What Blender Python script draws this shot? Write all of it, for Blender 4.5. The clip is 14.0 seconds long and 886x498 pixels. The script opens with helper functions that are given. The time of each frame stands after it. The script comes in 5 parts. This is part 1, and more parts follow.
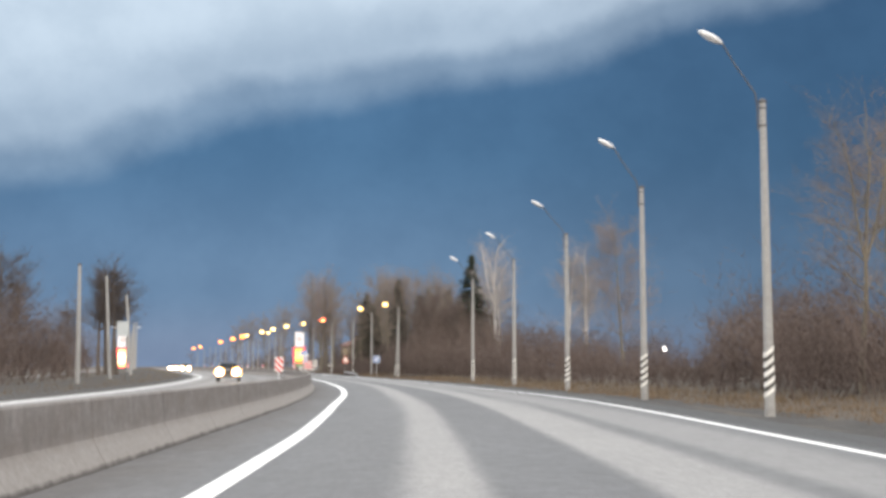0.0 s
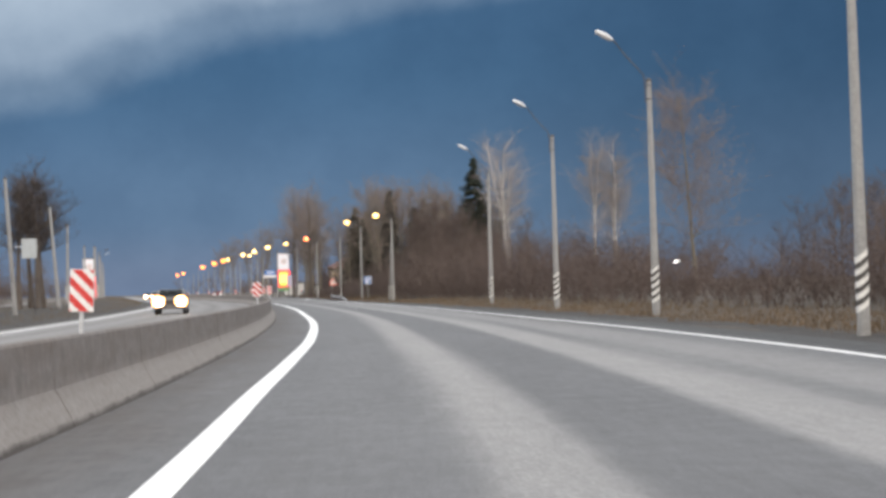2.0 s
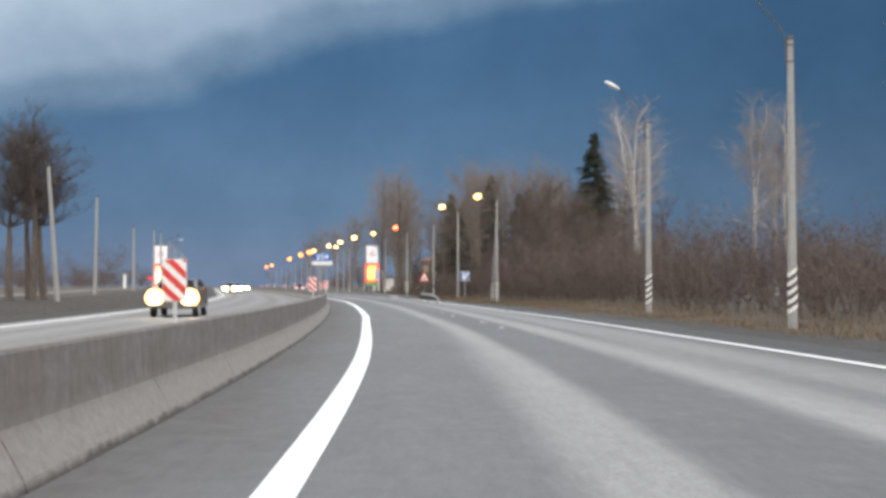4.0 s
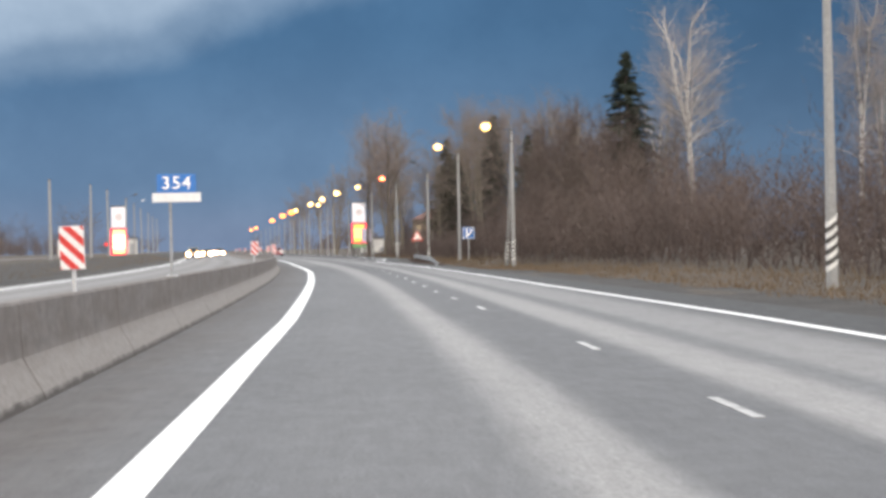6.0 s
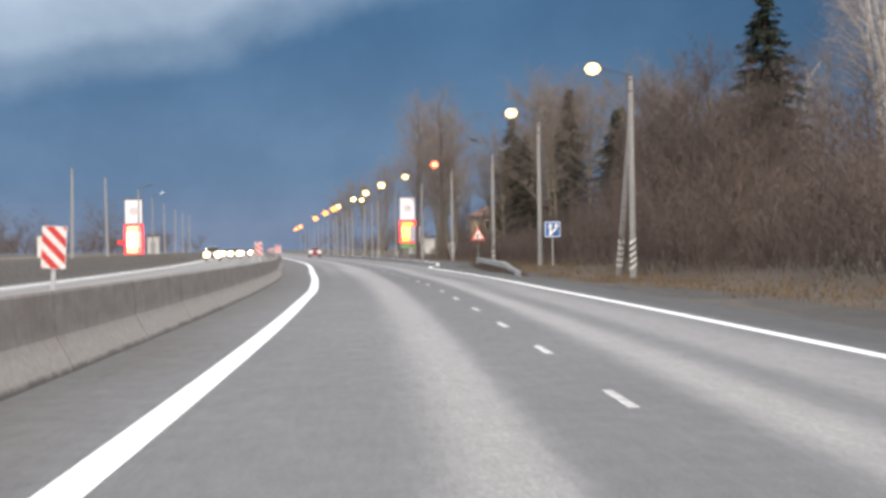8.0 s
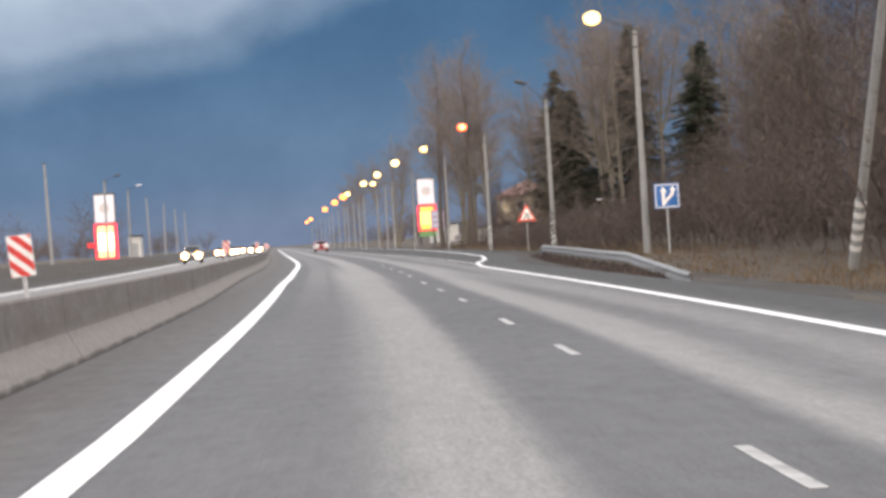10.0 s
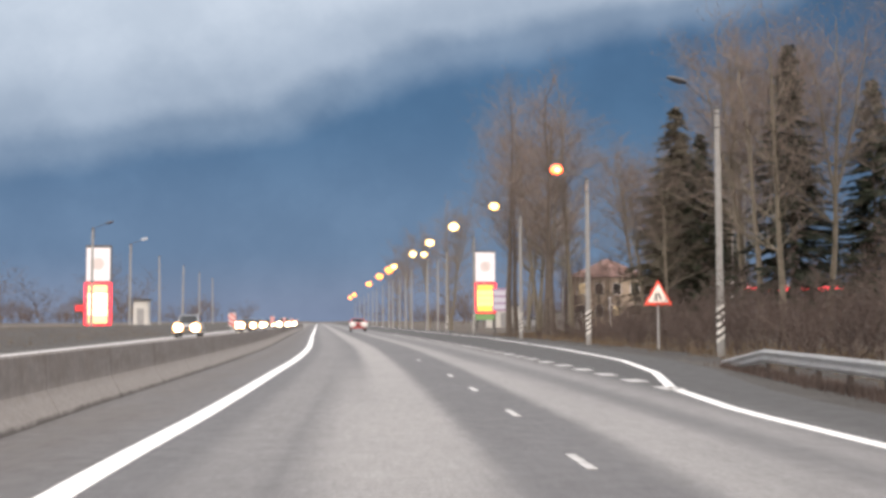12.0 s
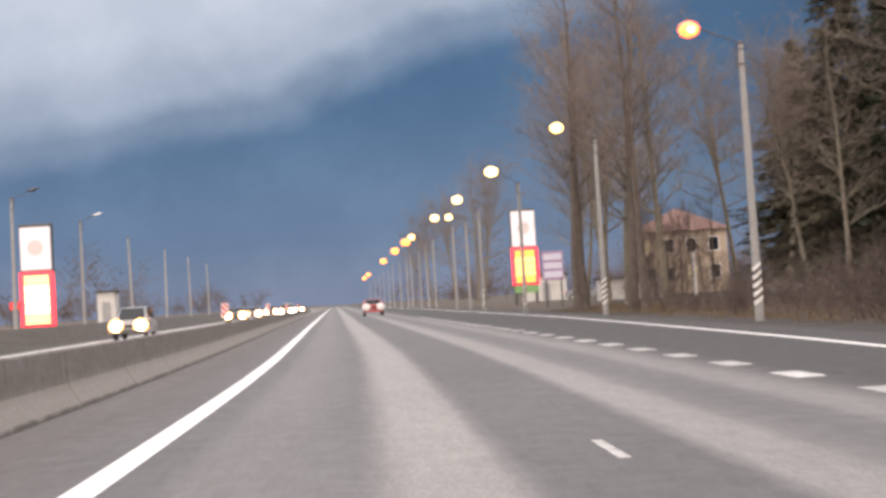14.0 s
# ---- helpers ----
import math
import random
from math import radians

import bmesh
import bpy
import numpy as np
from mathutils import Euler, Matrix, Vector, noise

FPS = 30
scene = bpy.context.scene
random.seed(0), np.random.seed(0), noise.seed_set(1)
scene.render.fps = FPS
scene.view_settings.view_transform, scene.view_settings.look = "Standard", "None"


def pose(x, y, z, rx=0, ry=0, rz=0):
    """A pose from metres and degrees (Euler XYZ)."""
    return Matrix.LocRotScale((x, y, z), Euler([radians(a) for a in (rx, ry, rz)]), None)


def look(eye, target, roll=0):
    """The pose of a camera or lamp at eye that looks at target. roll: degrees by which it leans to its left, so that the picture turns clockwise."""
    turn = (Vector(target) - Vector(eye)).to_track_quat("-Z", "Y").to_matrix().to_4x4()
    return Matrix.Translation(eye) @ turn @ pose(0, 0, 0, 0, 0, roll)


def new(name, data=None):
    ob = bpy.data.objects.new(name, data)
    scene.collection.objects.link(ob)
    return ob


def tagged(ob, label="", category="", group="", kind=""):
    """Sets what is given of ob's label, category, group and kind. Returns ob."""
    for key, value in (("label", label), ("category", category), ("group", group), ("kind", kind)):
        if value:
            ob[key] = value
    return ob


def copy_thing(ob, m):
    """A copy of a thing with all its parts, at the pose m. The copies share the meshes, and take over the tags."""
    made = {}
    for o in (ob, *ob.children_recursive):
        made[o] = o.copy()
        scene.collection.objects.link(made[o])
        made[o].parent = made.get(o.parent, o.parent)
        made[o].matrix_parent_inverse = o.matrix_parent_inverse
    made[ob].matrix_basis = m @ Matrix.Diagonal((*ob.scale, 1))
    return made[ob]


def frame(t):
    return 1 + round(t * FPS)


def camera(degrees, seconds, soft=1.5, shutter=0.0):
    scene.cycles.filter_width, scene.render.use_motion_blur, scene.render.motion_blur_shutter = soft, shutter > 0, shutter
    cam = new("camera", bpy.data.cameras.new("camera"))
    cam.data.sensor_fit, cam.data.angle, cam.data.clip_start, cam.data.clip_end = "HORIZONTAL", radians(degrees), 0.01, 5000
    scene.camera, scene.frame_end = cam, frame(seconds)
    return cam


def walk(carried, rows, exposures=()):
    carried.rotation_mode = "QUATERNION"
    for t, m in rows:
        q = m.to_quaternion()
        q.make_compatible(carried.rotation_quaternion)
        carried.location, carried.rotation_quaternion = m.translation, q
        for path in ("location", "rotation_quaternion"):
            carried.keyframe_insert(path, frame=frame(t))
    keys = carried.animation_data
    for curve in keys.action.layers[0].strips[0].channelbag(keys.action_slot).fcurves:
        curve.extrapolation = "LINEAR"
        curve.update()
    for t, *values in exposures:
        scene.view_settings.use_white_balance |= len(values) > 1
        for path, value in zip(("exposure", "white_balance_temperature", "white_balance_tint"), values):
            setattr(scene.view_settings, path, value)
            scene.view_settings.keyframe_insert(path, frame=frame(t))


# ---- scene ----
cam = camera(40.06, 14.0, soft=3.4)
PATH = [
    (0, (0.000, 0.000, 1.15), (2.246, 49.717, 5.963), 0.04),
    (0.5, (0.084, 5.665, 1.15), (1.434, 55.029, 8.982), 1.46),
    (1, (0.051, 11.401, 1.15), (-0.215, 61.269, 4.775), -0.63),
    (1.5, (-0.048, 17.206, 1.15), (1.879, 67.136, 2.971), -2.41),
    (2, (-0.180, 23.079, 1.15), (2.481, 72.984, 2.685), -1.62),
    (2.5, (-0.326, 29.017, 1.15), (-0.627, 78.663, 7.082), 3.06),
    (3, (-0.480, 35.020, 1.15), (-1.333, 84.832, 5.403), 1.91),
    (3.5, (-0.641, 41.085, 1.15), (-2.238, 90.975, 4.054), 0.44),
    (4.2, (-0.890, 49.676, 1.15), (-1.968, 99.653, 2.241), -0.22),
    (4.8, (-1.145, 57.128, 1.15), (-2.169, 107.113, 1.835), -0.56),
    (5.4, (-1.457, 64.656, 1.15), (-2.428, 114.645, 1.428), -0.90),
    (6, (-1.844, 72.253, 1.15), (-2.761, 122.244, 1.022), -1.24),
    (6.5, (-2.233, 78.633, 1.15), (-4.171, 128.553, 3.207), 0.12),
    (7, (-2.690, 85.053, 1.15), (-5.257, 134.987, 1.326), 1.20),
    (7.7, (-3.445, 94.101, 1.15), (-6.283, 144.020, 1.155), -0.19),
    (8.3, (-4.199, 101.905, 1.15), (-7.269, 151.810, 1.008), -1.39),
    (8.9, (-5.045, 109.746, 1.15), (-8.347, 159.636, 0.861), -2.58),
    (9.5, (-5.973, 117.619, 1.15), (-9.507, 167.492, 0.714), -3.78),
    (10, (-6.803, 124.199, 1.15), (-10.457, 174.063, 0.608), -3.52),
    (10.5, (-7.677, 130.794, 1.15), (-11.957, 180.606, 0.542), -3.83),
    (11, (-8.593, 137.398, 1.15), (-12.228, 187.261, 0.462), -4.63),
    (11.5, (-9.549, 144.008, 1.15), (-13.048, 193.774, 4.471), 0.07),
    (12, (-10.547, 150.618, 1.15), (-15.990, 200.234, 4.085), -0.32),
    (12.5, (-11.593, 157.223, 1.15), (-16.925, 206.843, 4.227), -0.84),
    (13, (-12.699, 163.816, 1.15), (-18.078, 213.461, 3.692), -2.89),
    (13.5, (-13.883, 170.388, 1.15), (-19.682, 219.975, 3.888), -2.84),
    (14, (-15.166, 176.928, 1.15), (-21.166, 226.526, 3.166), -3.52),
]
walk(cam, [(t, look(eye, target, roll)) for t, eye, target, roll in PATH],
     exposures=[(0, 0.22, 6450, 9), (0.5, -0.26, 5850, 5), (1, -0.14, 6150, 8), (2, -0.12, 6350, 10), (3.5, -0.08, 6250, 8), (6, 0.14, 6350, 10), (7.2, 0.14, 6400, 11), (9.5, 0.11, 6500, 12), (10.8, -0.06, 6550, 13), (11.5, 0.13, 6650, 13), (12.5, 0.15, 6800, 16), (14, 0.12, 6900, 18)])

# ---- world, sun ----
world = bpy.data.worlds.new("dusk_sky")
scene.world = world
world.use_nodes = True
wn, wl = world.node_tree.nodes, world.node_tree.links
wn.clear()


def wnode(kind, **values):
    n = wn.new(kind)
    for k, v in values.items():
        n.inputs[k].default_value = v
    return n


def wmath(op, a, b=None, c=None):
    n = wn.new("ShaderNodeMath")
    n.operation = op
    for i, v in enumerate((a, b, c)):
        if v is None:
            continue
        if isinstance(v, (int, float)):
            n.inputs[i].default_value = v
        else:
            wl.new(v, n.inputs[i])
    return n.outputs[0]


def wramp(fac, stops):
    n = wn.new("ShaderNodeValToRGB")
    n.color_ramp.interpolation = "EASE"
    e = n.color_ramp.elements
    while len(e) < len(stops):
        e.new(0.5)
    for el, (p, col) in zip(e, stops):
        el.position, el.color = p, (*col, 1)
    wl.new(fac, n.inputs[0])
    return n.outputs[0]


def wmix(fac, a, b, blend="MIX"):
    n = wn.new("ShaderNodeMix")
    n.data_type, n.blend_type = "RGBA", blend
    for slot, v in ((0, fac), (6, a), (7, b)):
        if isinstance(v, (int, float)):
            n.inputs[slot].default_value = v
        elif isinstance(v, tuple):
            n.inputs[slot].default_value = (*v, 1)
        else:
            wl.new(v, n.inputs[slot])
    return n.outputs[2]


wtex = wn.new("ShaderNodeTexCoord")
wsep = wn.new("ShaderNodeSeparateXYZ")
wl.new(wtex.outputs["Generated"], wsep.inputs[0])
wx, wy, wz = wsep.outputs
# soft cloud shapes
wmap = wn.new("ShaderNodeMapping")
wmap.inputs["Scale"].default_value = (1.0, 1.0, 1.15)
wl.new(wtex.outputs["Generated"], wmap.inputs[0])
wno = wnode("ShaderNodeTexNoise", Scale=3.2, Detail=5.0, Roughness=0.55)
wl.new(wmap.outputs[0], wno.inputs["Vector"])
wno2 = wnode("ShaderNodeTexNoise", Scale=14.0, Detail=6.0, Roughness=0.6)
wl.new(wmap.outputs[0], wno2.inputs["Vector"])
# the lower rim of the pale cloud climbs to the right
rim = wmath("ADD", wmath("MULTIPLY", wx, 0.215), 0.227)
edge = wmath("SUBTRACT", wz, rim)
edge = wmath("ADD", edge, wmath("MULTIPLY", wmath("SUBTRACT", wno.outputs[0], 0.5), 0.07))
edge = wmath("ADD", edge, wmath("MULTIPLY", wmath("SUBTRACT", wno2.outputs[0], 0.5), 0.016))
pale = wramp(wmath("MULTIPLY_ADD", edge, 6.5, 0.43), [(0.26, (0, 0, 0)), (0.44, (0.30, 0.30, 0.30)), (0.60, (0.68, 0.68, 0.68)), (0.95, (1, 1, 1))])
sky = wn.new("ShaderNodeTexSky")
sky.sky_type = "NISHITA"
sky.sun_disc = False
sky.sun_elevation, sky.sun_rotation = radians(9), radians(205)
dark = wramp(wmath("MULTIPLY_ADD", wz, 2.2, 0.1), [(0.10, (0.160, 0.224, 0.350)), (0.24, (0.096, 0.180, 0.318)), (0.5, (0.050, 0.128, 0.250)), (1.0, (0.06, 0.14, 0.27))])
dark = wmix(0.008, dark, sky.outputs[0])
mott = wramp(wno2.outputs[0], [(0.3, (0.92, 0.93, 0.94)), (0.7, (1.07, 1.06, 1.05))])
dark = wmix(1.0, dark, mott, "MULTIPLY")
# the squall is deepest to the right of the road
dark = wmix(1.0, dark, wramp(wmath("MULTIPLY_ADD", wx, 1.0, 0.5), [(0.44, (1.0, 1.0, 1.0)), (0.60, (0.88, 0.89, 0.90)), (0.70, (0.73, 0.75, 0.77)), (0.86, (0.62, 0.65, 0.68))]), "MULTIPLY")
bright = wramp(wmath("MULTIPLY_ADD", wz, 1.3, 0.0), [(0.1, (0.40, 0.50, 0.62)), (0.36, (0.50, 0.60, 0.71)), (0.6, (1.35, 1.42, 1.5)), (1.0, (1.9, 1.95, 2.0))])
bright = wmix(1.0, bright, mott, "MULTIPLY")
cloud = wmix(pale, dark, bright)
# behind the camera the evening is clearer and brighter
west = wramp(wmath("MULTIPLY_ADD", wy, -0.5, 0.5), [(0.42, (0, 0, 0)), (0.85, (1, 1, 1))])
cloud = wmix(west, cloud, (1.9, 1.72, 1.55))
wbg = wn.new("ShaderNodeBackground")
wbg.inputs["Strength"].default_value = 1.0
wl.new(cloud, wbg.inputs["Color"])
wout = wn.new("ShaderNodeOutputWorld")
wl.new(wbg.outputs[0], wout.inputs["Surface"])

sun_data = bpy.data.lights.new("sun", "SUN")
sun_data.energy, sun_data.angle, sun_data.color = 0.7, radians(25), (1.0, 0.93, 0.86)
sun = new("sun", sun_data)
sun.matrix_world = look((30, -70, 45), (0, 0, 0))


# ---- materials ----
class Mat:
    """A small builder for node materials."""

    def __init__(self, name, rough=0.8, metal=0.0):
        self.m = bpy.data.materials.new(name)
        self.m.use_nodes = True
        self.n, self.l = self.m.node_tree.nodes, self.m.node_tree.links
        self.p = self.n["Principled BSDF"]
        self.p.inputs["Roughness"].default_value = rough
        self.p.inputs["Metallic"].default_value = metal
        self.tc = self.n.new("ShaderNodeTexCoord")

    def put(self, slot, v):
        if isinstance(v, (int, float)):
            slot.default_value = v
        elif isinstance(v, tuple):
            slot.default_value = (*v, 1)
        else:
            self.l.new(v, slot)

    def noise(self, scale, detail=4.0, rough=0.6, stretch=None, coord="Object"):
        n = self.n.new("ShaderNodeTexNoise")
        n.inputs["Scale"].default_value, n.inputs["Detail"].default_value, n.inputs["Roughness"].default_value = scale, detail, rough
        if stretch:
            mp = self.n.new("ShaderNodeMapping")
            mp.inputs["Scale"].default_value = stretch
            self.l.new(self.tc.outputs[coord], mp.inputs[0])
            self.l.new(mp.outputs[0], n.inputs["Vector"])
        else:
            self.l.new(self.tc.outputs[coord], n.inputs["Vector"])
        return n.outputs[0]

    def ramp(self, fac, *stops):
        n = self.n.new("ShaderNodeValToRGB")
        e = n.color_ramp.elements
        while len(e) < len(stops):
            e.new(0.5)
        for el, (p, col) in zip(e, stops):
            el.position, el.color = p, ((col, col, col, 1) if isinstance(col, (int, float)) else (*col, 1))
        self.l.new(fac, n.inputs[0])
        return n.outputs[0]

    def mix(self, fac, a, b, blend="MIX"):
        n = self.n.new("ShaderNodeMix")
        n.data_type, n.blend_type = "RGBA", blend
        for slot, v in ((0, fac), (6, a), (7, b)):
            self.put(n.inputs[slot], v)
        return n.outputs[2]

    def math(self, op, a, b=0.0):
        n = self.n.new("ShaderNodeMath")
        n.operation = op
        self.put(n.inputs[0], a)
        self.put(n.inputs[1], b)
        return n.outputs[0]

    def uv(self):
        s = self.n.new("ShaderNodeSeparateXYZ")
        self.l.new(self.tc.outputs["UV"], s.inputs[0])
        return s.outputs

    def random(self):
        return self.n.new("ShaderNodeObjectInfo").outputs["Random"]

    def color(self, v):
        self.put(self.p.inputs["Base Color"], v)
        return self

    def rough(self, v):
        self.put(self.p.inputs["Roughness"], v)
        return self

    def bump(self, h, strength=0.4, dist=0.02):
        b = self.n.new("ShaderNodeBump")
        b.inputs["Strength"].default_value, b.inputs["Distance"].default_value = strength, dist
        self.l.new(h, b.inputs["Height"])
        self.l.new(b.outputs[0], self.p.inputs["Normal"])
        return self

    def glow(self, col, strength):
        self.p.inputs["Emission Color"].default_value = (*col, 1)
        self.p.inputs["Emission Strength"].default_value = strength
        return self


def worn(name, col, rough=0.7, metal=0.0, scale=6.0, spread=0.25, dirt=(0.12, 0.10, 0.08), dirty=0.35):
    """Paint, metal or concrete with grain and dirt at two scales."""
    m = Mat(name, rough, metal)
    lo, hi = tuple(c * (1 - spread) for c in col), tuple(min(1.0, c * (1 + spread)) for c in col)
    base = m.ramp(m.noise(scale * 6, 5), (0.3, lo), (0.7, hi))
    stain = m.ramp(m.noise(scale * 0.6, 6, 0.65), (0.5, 0.0), (0.72, dirty))
    m.color(m.mix(stain, base, dirt))
    m.rough(m.ramp(m.noise(scale * 2), (0.3, max(0.05, rough - 0.12)), (0.7, min(1.0, rough + 0.12))))
    m.bump(m.noise(scale * 14, 3), 0.25, 0.01)
    return m.m


def asphalt_material(name, profiles, fresh_early, fresh):
    """Asphalt whose wheel tracks and dusty strips follow the lanes: UV holds the distance across and along.
    profiles: rows of the distance along and the (across, dustiness) stops there."""
    m = Mat(name, 0.85)
    u, v, _ = m.uv()
    wob = m.noise(0.25, 4, 0.6, (0.4, 0.06, 1), "UV")
    across = m.math("ADD", u, m.math("MULTIPLY", m.math("SUBTRACT", wob, 0.5), 0.16))
    across = m.math("ADD", across, m.math("MULTIPLY", m.math("SUBTRACT", m.noise(3.0, 5, 0.7, (1, 0.3, 1), "UV"), 0.5), 0.15))
    lo, hi = -14.0, 16.0
    fac = m.math("DIVIDE", m.math("SUBTRACT", across, lo), hi - lo)
    along = m.math("DIVIDE", v, 300.0)
    stops = lambda rows: [((p - lo) / (hi - lo), q) for p, q in rows]
    strip = m.ramp(fac, *stops(profiles[0][1]))
    for (s0, _), (s1, rows) in zip(profiles, profiles[1:]):
        strip = m.mix(m.ramp(along, (s0 / 300.0, 0.0), (s1 / 300.0, 1.0)), strip, m.ramp(fac, *stops(rows)))
    patch = m.ramp(m.noise(1.0, 6, 0.7, (0.6, 0.25, 1), "UV"), (0.35, 0.82), (0.65, 1.0))
    dust = m.math("MULTIPLY", strip, patch)
    grain = m.ramp(m.noise(45, 4, 0.75, (1, 1, 1), "UV"), (0.3, (0.077, 0.078, 0.082)), (0.7, (0.156, 0.158, 0.164)))
    big = m.ramp(m.noise(0.5, 5, 0.6, (1, 0.35, 1), "UV"), (0.3, 0.88), (0.7, 1.10))
    base = m.mix(1.0, grain, big, "MULTIPLY")
    blot = m.ramp(m.noise(1.4, 6, 0.75, (1, 0.3, 1), "UV"), (0.60, 0.0), (0.75, 0.3))
    base = m.mix(blot, base, (0.08, 0.077, 0.077))
    # the base colour is darker along the last stretch
    base = m.mix(1.0, base, m.ramp(along, (118 / 300.0, (1.0, 1.0, 1.0)), (142 / 300.0, (0.76, 0.75, 0.755)), (180 / 300.0, (0.82, 0.81, 0.815)), (225 / 300.0, (0.92, 0.91, 0.915))), "MULTIPLY")
    # washed-in dirt along the barrier
    dirt = m.math("MULTIPLY", m.ramp(fac, *stops([(-1.9, 0.9), (-1.3, 0.8), (-0.75, 0.5), (-0.4, 0.25), (-0.25, 0.0)])), m.ramp(m.noise(0.8, 6, 0.7, (1, 0.35, 1), "UV"), (0.35, 0.35), (0.65, 1.0)))
    base = m.mix(dirt, base, (0.088, 0.075, 0.066))
    newer = m.mix(m.ramp(along, (46 / 300.0, 0.0), (66 / 300.0, 1.0)), m.ramp(fac, *stops(fresh_early)), m.ramp(fac, *stops(fresh)))
    base = m.mix(newer, base, m.ramp(m.noise(45, 4, 0.75, (1, 1, 1), "UV"), (0.3, (0.024, 0.024, 0.025)), (0.7, (0.054, 0.053, 0.054))))
    dusty = m.ramp(m.noise(35, 4, 0.7, (1, 0.3, 1), "UV"), (0.3, (0.215, 0.210, 0.206)), (0.7, (0.347, 0.338, 0.332)))
    speck = m.ramp(m.noise(11, 4, 0.8, (1, 0.14, 1), "UV"), (0.3, 0.86), (0.7, 1.13))
    m.color(m.mix(1.0, m.mix(dust, base, dusty), speck, "MULTIPLY"))
    m.rough(m.ramp(m.noise(3.0, 4, 0.6, (1, 1, 1), "UV"), (0.3, 0.72), (0.7, 0.95)))
    m.bump(m.noise(90, 3, 0.7, (1, 1, 1), "UV"), 0.35, 0.012)
    return m.m


def tracks(track, right, streak, outer, left=0.0, main=0.92, edge=0.14, fade=0.24, lane=0.92):
    """Dustiness across the lanes: the pale track between the wheels, the two of the right lane and the dark streak between them."""
    a, b = track
    return [(-1.9, 0.3), (-1.2, 0.05), (-0.3, 0.06), (0.30, 0.07), (0.55, 0.10 + left), (1.0, 0.10 + left), (a - fade, 0.12), (a + edge / 2, main), (b - edge / 2, main), (b + edge, 0.06),
            (right[0] - edge / 2, 0.04), (right[0] + edge, lane), (right[1] - edge, lane - 0.06), (right[1] + edge / 2, 0.24), (streak, 0.10), (outer[0] - edge / 2, 0.16), (outer[0] + edge, lane * 0.65), (outer[1] - edge, lane * 0.61), (outer[1] + 0.3, 0.15), (outer[1] + 0.9, 0.04)]


ASPHALT = asphalt_material("asphalt",
    [(30, tracks((1.90, 2.56), (4.15, 5.45), 5.75, (5.95, 7.3))), (52, tracks((1.63, 2.34), (4.05, 5.0), 5.3, (5.5, 6.9))), (80, tracks((1.96, 2.42), (3.83, 4.6), 4.84, (5.0, 6.3))),
     (94, tracks((1.88, 2.30), (3.72, 4.5), 4.75, (4.95, 6.0))), (126, tracks((1.72, 2.33), (3.90, 4.42), 4.66, (4.92, 5.75), main=0.84, fade=0.32)), (139, tracks((1.76, 2.42), (3.93, 4.75), 5.06, (5.32, 5.9), main=0.80, fade=0.55, lane=0.80)),
     (149, tracks((1.70, 2.46), (3.88, 4.62), 4.89, (5.14, 5.9), 0.08, main=0.76, fade=0.6, lane=0.78)), (164, tracks((1.50, 2.76), (4.10, 5.2), 5.45, (5.7, 6.2), 0.3, main=0.82, fade=0.45, lane=0.78)), (188, tracks((1.98, 2.68), (4.14, 4.85), 5.3, (5.75, 6.4), 0.22, lane=0.76))],
    [(7.9, 0.0), (8.6, 0.95), (12.0, 1.0)], [(6.1, 0.0), (6.9, 0.95), (12.0, 1.0)])
OLD_LANES = [(-12.0, 0.9), (-9.9, 0.95), (-9.2, 0.4), (-8.4, 0.8), (-7.4, 0.45), (-6.4, 0.75), (-5.4, 0.35), (-4.6, 0.7), (-3.4, 0.4), (-2.4, 0.8)]
ASPHALT_FAR = asphalt_material("old_asphalt", [(0, OLD_LANES)], [(-10.0, 0.0), (10.0, 0.0)], [(-10.0, 0.0), (10.0, 0.0)])


def marking_material(name="road_paint", worn_off=(0.56, 0.72, 0.55)):
    m = Mat(name, 0.6)
    wear = m.ramp(m.noise(5, 6, 0.7), (worn_off[0], 0.0), (worn_off[1], worn_off[2]))
    fine = m.ramp(m.noise(60, 3, 0.7), (0.3, (0.72, 0.72, 0.71)), (0.7, (0.86, 0.86, 0.85)))
    paint = m.mix(wear, fine, (0.22, 0.21, 0.2))
    if worn_off[2] > 0.8:
        # each stroke has faded its own way
        paint = m.mix(m.ramp(m.random(), (0.0, 0.15), (1.0, 0.62)), paint, (0.21, 0.205, 0.2))
    m.color(paint)
    m.bump(m.noise(70), 0.3, 0.006)
    return m.m


PAINT_WHITE = marking_material()
PAINT_WORN = marking_material("worn_road_paint", (0.38, 0.64, 0.9))


def ground_material():
    m = Mat("dry_grass_ground", 0.95)
    big = m.noise(0.09, 6, 0.65)
    small = m.noise(1.6, 6, 0.7)
    tan = m.ramp(small, (0.3, (0.05, 0.042, 0.035)), (0.55, (0.09, 0.069, 0.052)), (0.75, (0.145, 0.107, 0.072)))
    soil = m.ramp(m.noise(4, 5, 0.7), (0.3, (0.05, 0.043, 0.037)), (0.7, (0.115, 0.1, 0.085)))
    m.color(m.mix(m.ramp(big, (0.42, 0.1), (0.6, 0.85)), soil, tan))
    m.bump(m.noise(6, 6, 0.7), 0.8, 0.08)
    return m.m


